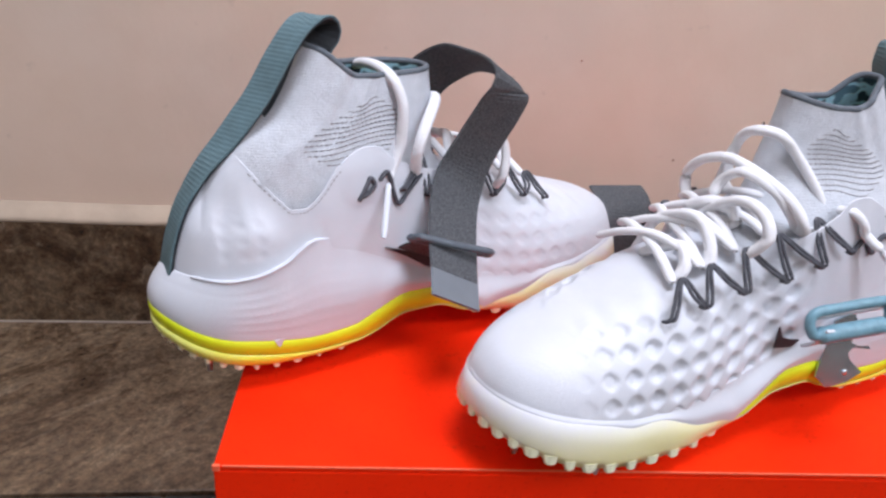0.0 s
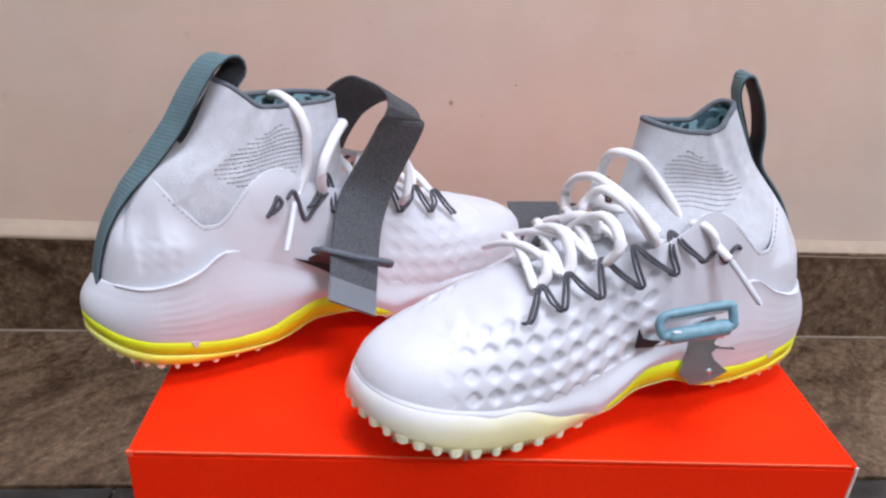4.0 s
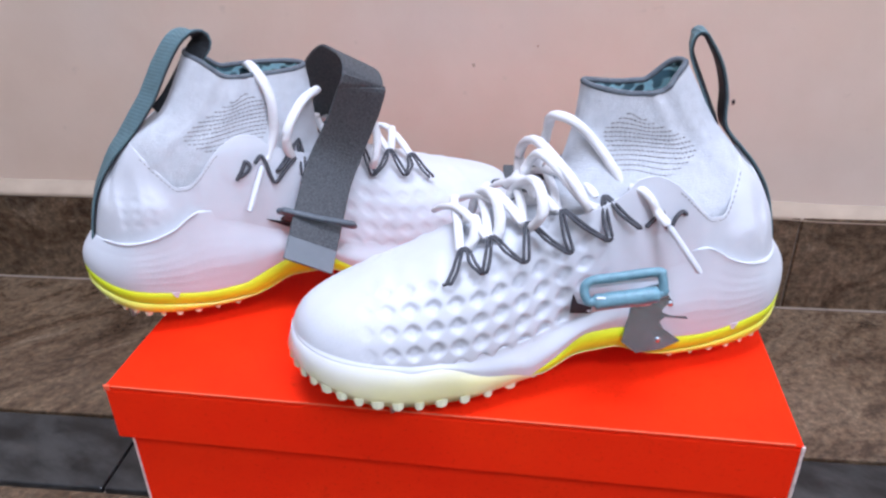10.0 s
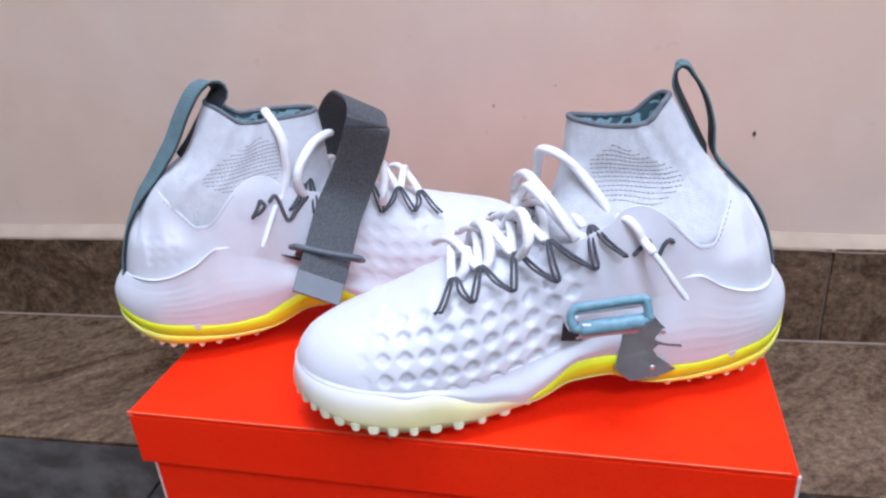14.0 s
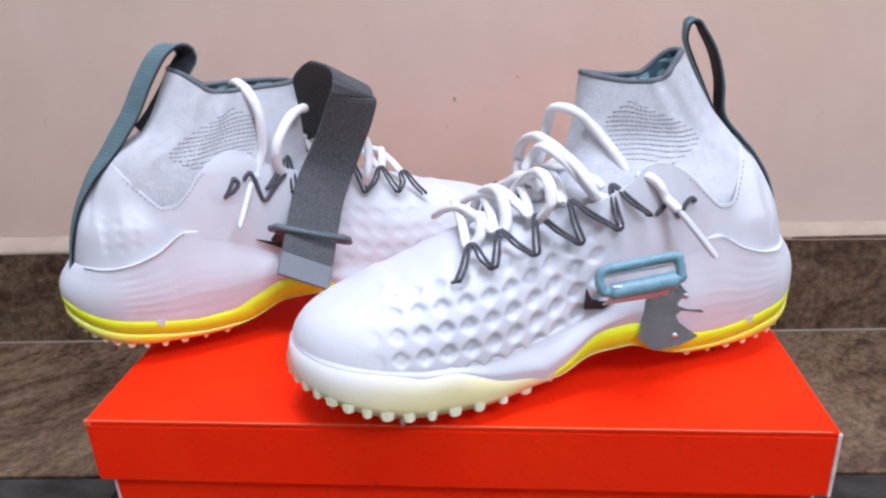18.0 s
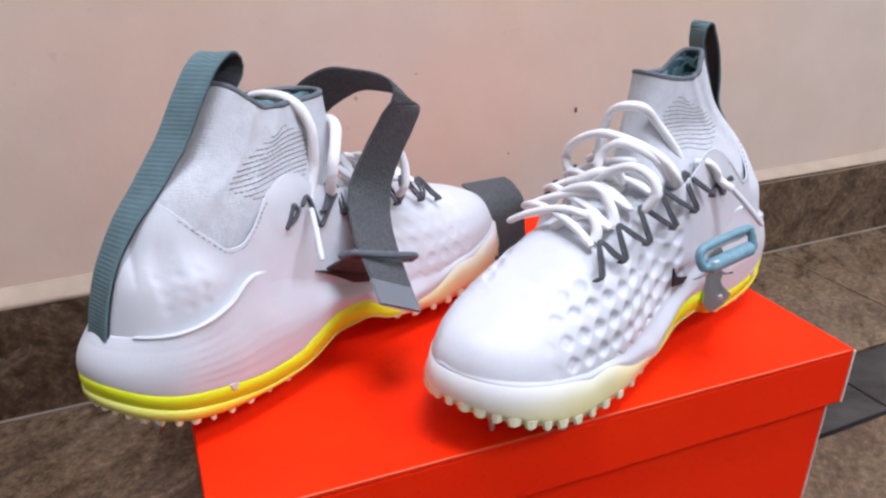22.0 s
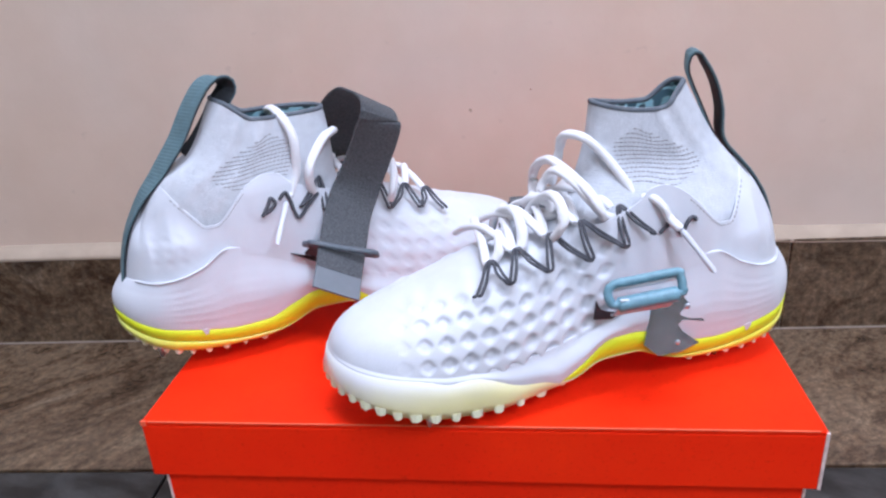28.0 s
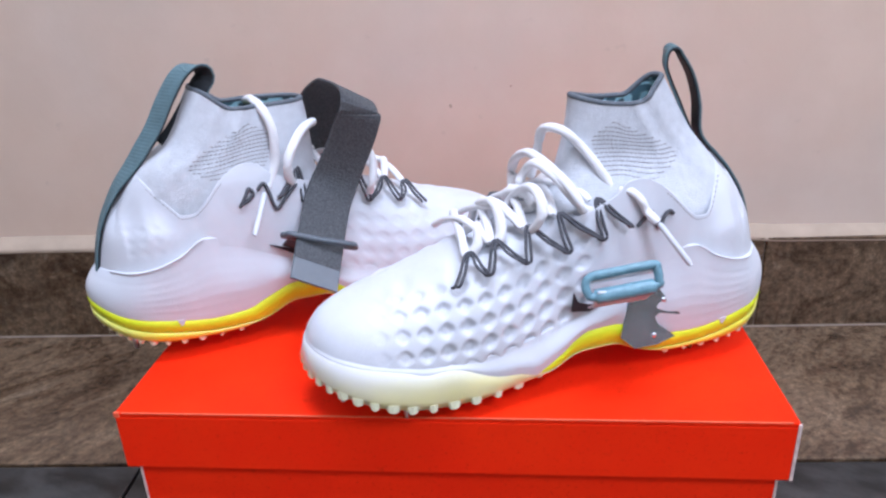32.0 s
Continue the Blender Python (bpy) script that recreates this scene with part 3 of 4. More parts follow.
def build_shell(parent, depth, sock):
    rows, cols = 320, 80
    uu = 0.0106 + (LENGTH - 0.0107) * (0.5 - 0.5 * np.cos(np.pi * np.linspace(0, 1, rows)))
    verts, faces = [], []
    for side in (1, -1):
        U, Q = np.meshgrid(uu, np.linspace(0, 1, cols), indexing="ij")
        P = hug(shell_point(U, Q, np.full_like(U, side)), side, sock)
        N = np.cross(np.gradient(P, axis=1), np.gradient(P, axis=0)) * side
        N /= np.linalg.norm(N, axis=-1)[..., None] + 1e-12
        w = P[..., 2]
        arc = np.cumsum(np.linalg.norm(np.diff(P, axis=1, prepend=P[:, :1]), axis=-1), axis=1)
        # round dents in rows along the forefoot, small ones at the heel
        pu, pa = 0.0118, 0.0112
        y = arc + 0.06 * (U - 0.2)
        dent = np.cos(np.pi * (U / pu + y / pa)) * np.cos(np.pi * (U / pu - y / pa))
        dent = ease(dent, 0.03, 0.55)
        mask = ease(U, 0.125, 0.150) * (1 - ease(U, 0.225, 0.268)) * ease(arc, 0.007, 0.013) * (1 - ease(arc, 0.048, 0.064))
        heel = ease(U, 0.024, 0.030) * (1 - ease(U, 0.050, 0.058)) * ease(w, 0.066, 0.072) * (1 - ease(w, 0.086, 0.092))
        small = np.clip(np.cos(np.pi * (U / 0.008 + arc / 0.0075)) * np.cos(np.pi * (U / 0.008 - arc / 0.0075)), 0, 1)
        P = P - N * (dent * mask * depth + small * heel * (0.0003 if depth < 0.002 else 0.0002))[..., None]
        # soft flex wrinkles over the vamp
        crease = ease(U, 0.195, 0.215) * (1 - ease(U, 0.245, 0.270)) * ease(Q, 0.50, 0.75) * (1 - ease(Q, 0.88, 0.99))
        P = P + N * (0.0005 * crease * np.sin(U / 0.0022 + 2.5 * Q) * (0.6 + 0.4 * np.sin(U * 160 + 7 * Q)))[..., None]
        first = len(verts)
        verts.extend(P.reshape(-1, 3).tolist())
        quads = grid_faces(rows, cols)
        faces.extend([tuple(first + k for k in (f if side < 0 else f[::-1])) for f in quads])
    ob = mesh_ob("upper", verts, faces, shell_mat, parent, label="white coated upper with round dents along the forefoot")
    bm = bmesh.new()
    bm.from_mesh(ob.data)
    bmesh.ops.remove_doubles(bm, verts=bm.verts[:], dist=0.00002)
    bm.to_mesh(ob.data)
    bm.free()
    # stitched top line round the ankle
    us = np.linspace(0.0440, 0.150, 60)
    for side in (1, -1):
        edge = hug(shell_point(us, np.ones_like(us), np.full_like(us, side)), side, sock)
        tube("top_line", edge - np.array([0, 0.0004 * side, 0.0003]), 0.0005, shell_mat, parent, 110, 8)
        seam = hug(shell_point(us, np.full_like(us, 0.955), np.full_like(us, side)), side, sock) + np.array([0, 0.0002 * side, 0])
        for i in range(2, 59):
            if us[i] < 0.090:
                tube("stitch", [seam[i], seam[i] * 0.45 + seam[i + 1] * 0.55], 0.00028, slit_mat, parent, 4, 4)
    return ob


BACK_KNOT = [(0.0985, 0.0905), (0.1015, 0.0945), (0.1040, 0.0985), (0.1056, 0.1012), (0.1078, 0.0975), (0.1040, 0.0938), (0.1003, 0.0922)]
BACK_BEND = [(0.1105, 0.0990), (0.1149, 0.1030), (0.1172, 0.0985), (0.1190, 0.0900), (0.1215, 0.0858), (0.1276, 0.0915), (0.1360, 0.0990)]
FRONT_KNOT = [(0.1071, 0.0906), (0.1029, 0.0943), (0.0985, 0.0978), (0.0968, 0.0925), (0.0935, 0.0888), (0.0905, 0.0945), (0.0872, 0.0972), (0.0850, 0.0952)]


def build_midsole(shoe, foam_low, mirrored):
    """Foam that stands proud as a ledge round the heel and runs flush into the upper further forward."""
    count, steps = 260, 72
    u0, v0, nu, nv = outline(count)
    side = np.where(np.arange(count) < count // 2, 1.0, -1.0)
    lo, hi = foam_low(u0), np.maximum(foam_top(u0), foam_low(u0) + 0.001)
    heel = 1 - ease(u0, 0.0, 0.055)
    flush = ease(u0, 0.030, 0.078)
    proud = -0.0003 + 0.0022 * (1 - ease(u0, 0.070, 0.085))
    rings = [np.stack([u0 - nu * 0.004, v0 - nv * 0.004, lo - 0.0015], 1)]
    for i in range(steps + 1):
        k = i / steps
        w = lo + (hi - lo) * k
        groove = 0.00012 * abs(math.cos(math.pi * 8 * k)) if 0.06 < k < 0.80 else 0.0
        out = 0.0016 + 0.0006 * math.sin(math.pi * min(1, k * 1.3)) * (1 - ease(u0, 0.17, 0.20)) - 0.0024 * k ** 3 - groove * ease(u0, 0.022, 0.045) * (1 - ease(u0, 0.075, 0.110))
        out = out - 0.0013 * ease(u0, 0.175, 0.215) - 0.0014 * ease(u0, 0.230, 0.262)
        u = u0 + nu * out + 0.0065 * k ** 1.6 * heel
        v = (v0 + nv * out) * (1 - 0.10 * k ** 1.5 * heel)
        b = ease(np.full(count, k), 0.25, 1.0) * flush
        v = v * (1 - b) + (shell_at(np.clip(u, 0.001, LENGTH - 0.001), w, side) + side * proud) * b
        rings.append(np.stack([u, v, w], 1))
    last = rings[-1]
    rings.append(np.stack([last[:, 0] + 0.0015 * heel, last[:, 1] - side * 0.0012, last[:, 2] + 0.0004], 1))
    rings.append(np.stack([last[:, 0] - nu * 0.004 + 0.004 * heel, last[:, 1] - side * 0.006, hi - 0.0015], 1))
    mesh_ob("midsole", np.concatenate(rings), grid_faces(len(rings), count, wrap_cols=True), midsole_mat, shoe, label="white foam midsole with fine side grooves")
    # bright raised edge along the heel ledge, up to its tip
    keep = [j for j in range(count // 2) if 0.012 < u0[j] < 0.0765]
    tube("heel_piping", [last[j] + np.array([0, 0.0004, 0.0002]) for j in keep], 0.0008 if mirrored else 0.0004, midsole_mat, shoe, 60, 8, 1.0, "", 0.4)


def build_shoe(name, label, mirrored, place, collar, loop, loop_v, raw, spikes):
    """One boot; u runs from heel to toe, v to the lateral side. collar: rear and front u of the rim, its height at side, front and rear,
    its shift to the lateral side, three half widths upwards and how round its rear is."""
    shoe = tagged(new(name), label, "shoe", "pair of shoes")
    rear_u, front_u, rim_side, rim_front, rim_rear, shift, waist, ankle, throat, rear_power = collar
    # sole in three layers
    def plate_out(u):
        return 0.0016 - 0.0090 * ease(u, 0.172, 0.190)

    def rubber_top(u):
        scallop = 0.0016 * ease(u, 0.172, 0.185) * np.cos((u - 0.222) * 2 * math.pi / 0.041) * (1 - ease(u, 0.235, 0.250))
        return np.maximum(plate_under(u) + scallop, sole_under(u) + 0.0005)

    def foam_low(u):
        return np.maximum(plate_top(u), rubber_top(u) - 0.0006)
    loft_ring("outsole", [(lambda u: sole_under(u) + 0.0006, -0.011), (sole_under, lambda u: -0.0030 + 0.0042 * ease(u, 0.17, 0.21)), (lambda u: 0.75 * sole_under(u) + 0.25 * rubber_top(u), lambda u: 0.0002 + 0.0022 * ease(u, 0.17, 0.21)),
                          (lambda u: 0.4 * sole_under(u) + 0.6 * rubber_top(u), lambda u: 0.0013 + 0.0001 * ease(u, 0.17, 0.21) - 0.0006 * ease(u, 0.230, 0.262)), (rubber_top, lambda u: 0.0014 - 0.0010 * ease(u, 0.18, 0.21) - 0.0010 * ease(u, 0.230, 0.262)), (lambda u: rubber_top(u) + 0.0012, -0.004)], pale_mat, shoe, label="pale translucent rubber outsole")
    loft_ring("plate", [(lambda u: plate_under(u) - 0.001, lambda u: plate_out(u) - 0.006), (lambda u: plate_under(u) - 0.0003, lambda u: plate_out(u) - 0.001), (lambda u: 0.5 * (plate_under(u) + plate_top(u)), plate_out),
                        (plate_top, plate_out), (lambda u: plate_top(u) + 0.001, lambda u: plate_out(u) - 0.004)], yellow_mat, shoe, label="bright yellow plate")
    build_midsole(shoe, foam_low, mirrored)
    # knitted ankle sock
    zs = np.linspace(0.0, 1.0, 48)
    na = 96
    ang = np.linspace(0, 2 * np.pi, na, endpoint=False)
    low = 0.060
    k_heel, k_kink = (0.117 - low) / (rim_rear - low), (0.130 - low) / (rim_rear - low)
    back = curve_of([(0.0, 0.020), (0.35, 0.030), (k_heel, 0.0440), (k_kink, loop[-1][0] + 0.001), (1.0, rear_u)])
    front = curve_of([(0.0, 0.205), (0.25, 0.180), (0.5, 0.5 * front_u + 0.080), (0.8, front_u + 0.002), (1.0, front_u)])
    half = curve_of([(0.0, 0.025), (0.3, 0.0300), (0.5, waist), (0.7, ankle), (1.0, throat)])

    def power(k, c):
        return np.where(c < 0, 0.85 + (rear_power - 0.85) * ease(k, 0.50, 0.68), 0.85)

    def centre(k):
        return 0.003 + shift * ease(k, 0.30, 0.75)

    def sock_ring(k, inset=0.0):
        b, f, h = back(k) + inset, front(k) - inset, half(k) - inset
        c = np.cos(ang)
        x = (b + f) / 2 + (f - b) / 2 * c
        h = h + 0.0006 * math.sin(k * 9.0) * np.sin(3 * ang + 5 * k) * (1 - k) + 0.0013 * np.exp(-((ang - 2.25 + 0.5 * k) / 0.11) ** 2) * k + 0.0012 * np.exp(-((ang - 2.55 + 0.4 * k) / 0.09) ** 2)
        y = centre(k) + h * np.sign(np.sin(ang)) * np.abs(np.sin(ang)) ** power(k, c)
        rim = np.where(c > 0, rim_side + (rim_front - rim_side) * np.clip(c, 0, 1) ** 1.6, rim_side + (rim_rear - rim_side) * ease(-c, 0.35, 1.0))
        return np.stack([x, y, low + (rim - low) * k], 1)
    def sock_reach(u, w, side):
        rim = rim_side
        for _ in range(5):
            k = np.clip((w - low) / (rim - low), 0, 1)
            b, f = back(k), front(k)
            c = np.clip((u - (b + f) / 2) / ((f - b) / 2), -1, 1)
            rim = rim_side + (rim_rear - rim_side) * ease(-c, 0.35, 1.0)
        return half(k) * np.sqrt(1 - c * c) ** power(k, c) + side * centre(k)
    build_shell(shoe, 0.0006 if mirrored else 0.0028, sock_reach)
    rings = [sock_ring(k) for k in zs]
    mesh_ob("ankle_sock", np.concatenate(rings), grid_faces(48, na, wrap_cols=True), knit_mat, shoe, label="white knitted ankle collar")
    inner = [sock_ring(k, 0.0022) for k in np.linspace(1.0, 0.35, 20)]
    mesh_ob("lining", np.concatenate(inner), grid_faces(20, na, wrap_cols=True), lining_mat, shoe, label="dark and pale blue patterned lining")
    rim = sock_ring(1.0, 0.0011)
    closed = np.vstack([rim, rim[:2]])
    tube("collar_binding", closed, 0.0016, binding_mat, shoe, 180, 10, 1.0, "grey stitched collar binding")
    # webbing up the heel that ends in an open pull loop
    pull = new("pull_loop")
    pull.parent = shoe
    path = [(u, loop_v[0] + (loop_v[1] - loop_v[0]) * float(ease(w, 0.08, 0.165)), w) for u, w in loop]
    first, turn = (0.6, 1.0) if mirrored else (0.3, 0.5)
    lean = [((first if i < 11 else turn) * float(ease(w, 0.10, 0.150)) if i < 12 else turn, 1, 0) for i, (u, w) in enumerate(loop)]
    ribbon("outer_face", path, lean, 0.0148, 0.0012, webbing_mat, pull, 120, "grey ribbed webbing outer face", 0.0017 if mirrored else 0.0009)
    # second layer with the inside's shade painted in
    ribbon("inner_face", path, lean, 0.0145, 0.0010, loop_shade_mat, pull, 120, "webbing inner face, shade painted near-black", 0.0005 if mirrored else -0.0003)
    # fine slits knitted into the ankle
    sock_pts = np.stack([sock_ring(k) for k in np.linspace(0.2, 0.98, 160)])
    side_pts = sock_pts[:, ang < math.pi].reshape(-1, 3)

    def on_sock(u, w):
        j = np.argmin((side_pts[:, 0] - u) ** 2 + (side_pts[:, 2] - w) ** 2)
        return (u, side_pts[j, 1] + 0.00015, w)
    up = 0.0 if mirrored else 0.0045
    heel_end = curve_of([(0.108, 0.090), (0.1185, 0.0735), (0.1385, 0.1060)])
    toe_end = curve_of([(0.108, 0.117), (0.119, 0.1235), (0.1275, 0.1255), (0.1395, 0.1100)])
    verts, faces = [], []
    for i in range(13):
        w1 = 0.1090 + 0.0023 * i
        w0 = w1 + up
        mid, wide = 0.5 * (float(heel_end(w1)) + float(toe_end(w1))), 0.5 * (float(toe_end(w1)) - float(heel_end(w1)))
        dashes = max(4, int(wide / 0.0012))
        for j in range(dashes):
            q0 = -1 + 2 * j / dashes
            q1 = q0 + 1.75 / dashes
            ends = [on_sock(mid + wide * q, w0 + 0.0012 * math.sin(2.6 * q) + 0.0010 * q) for q in (q0, (q0 + q1) / 2, q1)]
            first = len(verts)
            for k, (x, y, z) in enumerate(ends):
                t = (0.00010, 0.00028, 0.00010)[k]
                verts += [(x, y - 0.0003, z - t), (x, y + 0.0001, z - t), (x, y + 0.0001, z + t), (x, y - 0.0003, z + t)]
            faces += [tuple(first + f for f in face) for face in grid_faces(3, 4, wrap_cols=True)] + [(first, first + 1, first + 2, first + 3), (first + 11, first + 10, first + 9, first + 8)]
    tagged(mesh_ob("slit_pattern", verts, faces, slit_mat, shoe, smooth=False), "fine dark slits knitted into the ankle", kind="stuff")
    # dark cords in zigzag, both sides
    own = set(shoe.children)
    low = [(0.2230, 0.0370, 0.0685), (0.2050, 0.0385, 0.0735), (0.1836, 0.0380, 0.0770), (0.1605, 0.0370, 0.0800), (0.1400, 0.0370, 0.0845), (0.1240, 0.0385, 0.0905)]
    high = [(0.2130, 0.0275, 0.0815), (0.1980, 0.0280, 0.0865), (0.1790, 0.0275, 0.0920), (0.1610, 0.0270, 0.0970), (0.1390, 0.0265, 0.1020)]
    low = [(u + 0.002, v + 0.002 + 0.0040 * float(1 - ease(u, 0.150, 0.200)), w + 0.002) for u, v, w in low]
    high = [(u + 0.002, v + 0.002 + 0.0030 * float(1 - ease(u, 0.145, 0.195)), w + 0.003) for u, v, w in high]
    for side in (1.05, -0.68):
        for i, top in enumerate(high):
            if side < 0 and i < 2:
                continue
            a, c = low[i], low[i + 1]
            for off in (-0.0014, 0.0014):
                pts = [(a[0] + off, side * (a[1] - 0.002), a[2]), (a[0] + off - 0.001, side * (a[1] + 0.0012), a[2] + 0.002), ((a[0] + top[0]) / 2 + off, side * ((a[1] + top[1]) / 2 + 0.0028), (a[2] + top[2]) / 2),
                       (top[0] + off * 0.6, side * (top[1] + 0.002), top[2] + abs(off)), (top[0] - 0.003 + off * 0.6, side * (top[1] + 0.003), top[2] - 0.001 + abs(off)),
                       ((c[0] + top[0]) / 2 + off, side * ((c[1] + top[1]) / 2 + 0.0030), (c[2] + top[2]) / 2 + 0.001), (c[0] + off * 0.5, side * (c[1] + 0.001), c[2] + 0.001), (c[0] + off * 0.5, side * (c[1] - 0.002), c[2])]
                tube("cord", pts, 0.00088, cord_mat, shoe, 40, 7)
    # lace rows over the tongue
    for i in range(4):
        a, c = high[i], high[min(i + 1, 4)]
        tube("crossing_lace", [(a[0], 0.029, a[2] - 0.002), (a[0] - 0.003, 0.014, a[2] + 0.0045), (a[0] - 0.006, -0.004, a[2] + 0.0075), (c[0] + 0.006, -0.018, c[2] + 0.001), (c[0] + 0.002, -0.027, c[2] - 0.004)],
             0.0026, lace_mat, shoe, 30, 9, 0.75)
        tube("crossing_lace", [(a[0] + 0.001, -0.026, a[2] - 0.004), (a[0] - 0.002, -0.013, a[2] + 0.004), (a[0] - 0.006, 0.004, a[2] + 0.010), (c[0] + 0.005, 0.018, c[2] + 0.004), (c[0] + 0.001, 0.029, c[2] - 0.001)],
             0.0026, lace_mat, shoe, 30, 9, 0.75)
    for ob in set(shoe.children) - own:
        ob.matrix_local = raw
    # end of the cord: a small eye loop and a last bend, lying on the upper
    eyes = [BACK_KNOT, BACK_BEND] if mirrored else [FRONT_KNOT]
    for path in eyes:
        us, ws = np.array([p[0] for p in path]), np.array([p[1] for p in path])
        if not mirrored:
            us = us / 0.98
        vs = shell_at(us, np.minimum(ws, shell_top(us) - 0.001), np.ones_like(us)) + 0.0012
        tube("cord", np.stack([us, vs, ws], 1), 0.0012, cord_mat, shoe, 60, 8)
    # pale notch in the yellow edge
    bm = bmesh.new()
    tri = [bm.verts.new((0.052 + du, float(lateral(0.052)) + 0.0014, float(plate_top(0.052)) + dw)) for du, dw in ((-0.0026, 0.0006), (0.0026, 0.0006), (0.0006, -0.0034), (-0.0006, -0.0034))]
    face = bm.faces.new(tri)
    out = bmesh.ops.extrude_face_region(bm, geom=[face])
    bmesh.ops.translate(bm, verts=[g for g in out["geom"] if isinstance(g, bmesh.types.BMVert)], vec=(0, 0.0006, 0))
    part("notch", bm, midsole_mat, shoe)
    # rubber studs along the sole's edge, and steel pins
    u, v, nu, nv = outline(66)
    bm = bmesh.new()
    bmesh.ops.create_cone(bm, cap_ends=True, segments=8, radius1=0.0015, radius2=0.0027, depth=0.0046)
    bmesh.ops.bevel(bm, geom=[e for e in bm.edges if abs(e.verts[0].co.z + 0.0023) < 1e-5 and abs(e.verts[1].co.z + 0.0023) < 1e-5], offset=0.0006, segments=2, affect="EDGES")
    sole = [o for o in shoe.children if o.name.startswith("outsole")][0]
    first = part("stud", bm, clear_mat, sole, smooth=False)
    for i in range(66):
        if 0.098 < u[i] < 0.168:
            continue
        inset = 0.0025 - 0.0036 * float(ease(u[i], 0.17, 0.21))
        stud = first if i == 0 else new("stud", first.data)
        stud.parent = sole
        stud.matrix_local = Matrix.Translation((u[i] - nu[i] * inset, v[i] - nv[i] * inset, sole_under(u[i]) + 0.0002)) @ Matrix.Rotation(math.atan2(nv[i], nu[i]), 4, "Z") @ Matrix.Rotation(-0.28, 4, "Y") @ Matrix.Diagonal((0.8, 1.0 + 0.25 * math.sin(i * 2.1) + 0.5 * float(ease(u[i], 0.16, 0.18)), 1, 1))
    for su, sv, drop in spikes:
        bm = bmesh.new()
        bmesh.ops.create_cone(bm, cap_ends=True, segments=14, radius1=0.0012, radius2=0.0026, depth=0.010)
        bmesh.ops.translate(bm, verts=bm.verts[:], vec=(su, sv, 0.005 + drop))
        part("spike", bm, steel_mat, sole, "short steel pin", True)
    if mirrored:
        shoe.matrix_world = place @ Matrix.Diagonal((1, -1, 1, 1))
    else:
        shoe.matrix_world = place
    return shoe


front_dir, back_dir = math.atan2(-0.107, -0.268), math.atan2(0.454, 0.891)
front_raw = Matrix.Translation((0.388, 0.137, BOX_TOP)) @ Matrix.Rotation(front_dir, 4, "Z")
back_raw = Matrix.Translation((-0.054, 0.085, BOX_TOP)) @ Matrix.Rotation(back_dir, 4, "Z")
flip = Matrix.Diagonal((1, -1, 1, 1))
front_place = front_raw @ Matrix.Translation((0.0200, 0.0135, 0)) @ Matrix.Rotation(radians(-2.3), 4, "Z") @ Matrix.Translation((-0.0083, 0, 0)) @ Matrix.Diagonal((0.98, 1, 1, 1))
back_place = back_raw @ Matrix.Translation((0.000, -0.0205, 0)) @ Matrix.Rotation(radians(3.6), 4, "Z")
front_local = front_place.inverted() @ front_raw
back_local = (back_place @ flip).inverted() @ back_raw @ flip
front_loop = [(0.0100, 0.0570), (0.0138, 0.0722), (0.0203, 0.0899), (0.0306, 0.1061), (0.0385, 0.1155), (0.0493, 0.1288), (0.0510, 0.1457), (0.0555, 0.1600), (0.0620, 0.1708), (0.0672, 0.1772), (0.0718, 0.1768), (0.0730, 0.1700), (0.0698, 0.1620), (0.0635, 0.1500), (0.0585, 0.1400), (0.0535, 0.1305)]
back_loop = [(0.0128, 0.0575), (0.0166, 0.0734), (0.0228, 0.0894), (0.0333, 0.1062), (0.0437, 0.1181), (0.0530, 0.1299), (0.0606, 0.1403), (0.0703, 0.1570), (0.0795, 0.1693), (0.0865, 0.1726), (0.0918, 0.1710), (0.0928, 0.1672), (0.0890, 0.1620), (0.0810, 0.1500), (0.0720, 0.1380), (0.0630, 0.1285)]
front_shoe = build_shoe("left_shoe", "white high-top spiked sports shoe with untied strap on a box", False, front_place, (0.0765, 0.134, 0.1520, 0.1570, 0.1640, -0.0095, 0.0240, 0.0178, 0.0130, 0.90), front_loop, (-0.0035, -0.0085), front_local,
                        [(0.2490, 0.0470, 0.0045), (0.2810, 0.0280, 0.009), (0.21, -0.024, 0.0), (0.19, 0.030, 0.0), (0.06, 0.025, 0.0), (0.06, -0.015, 0.0)])
back_shoe = build_shoe("right_shoe", "white high-top spiked sports shoe with closed grey strap", True, back_place, (0.0830, 0.1530, 0.1480, 0.1475, 0.1612, 0.0, 0.0282, 0.0230, 0.0165, 0.56), back_loop, (0.002, 0.008), back_local,
                       [(0.0240, 0.0180, 0.0045), (0.06, -0.02, 0.0), (0.21, -0.024, 0.0), (0.25, 0.03, 0.0)])


def side_mark(shoe, ring, stretch):
    """A thin dark pointed mark lying on the upper."""
    bm = bmesh.new()
    us, ws = np.array([p[0] for p in ring]) / stretch, np.array([p[1] for p in ring])
    vs = shell_at(us, ws, np.ones_like(us)) + 0.0003
    face = bm.faces.new([bm.verts.new((float(u), float(v), float(w))) for u, v, w in zip(us, vs, ws)])
    out = bmesh.ops.extrude_face_region(bm, geom=[face])
    bmesh.ops.translate(bm, verts=[g for g in out["geom"] if isinstance(g, bmesh.types.BMVert)], vec=(0, 0.0009, 0))
    bmesh.ops.triangulate(bm, faces=bm.faces[:])
    part("side_mark", bm, black_mat, shoe, "dark pointed side mark")


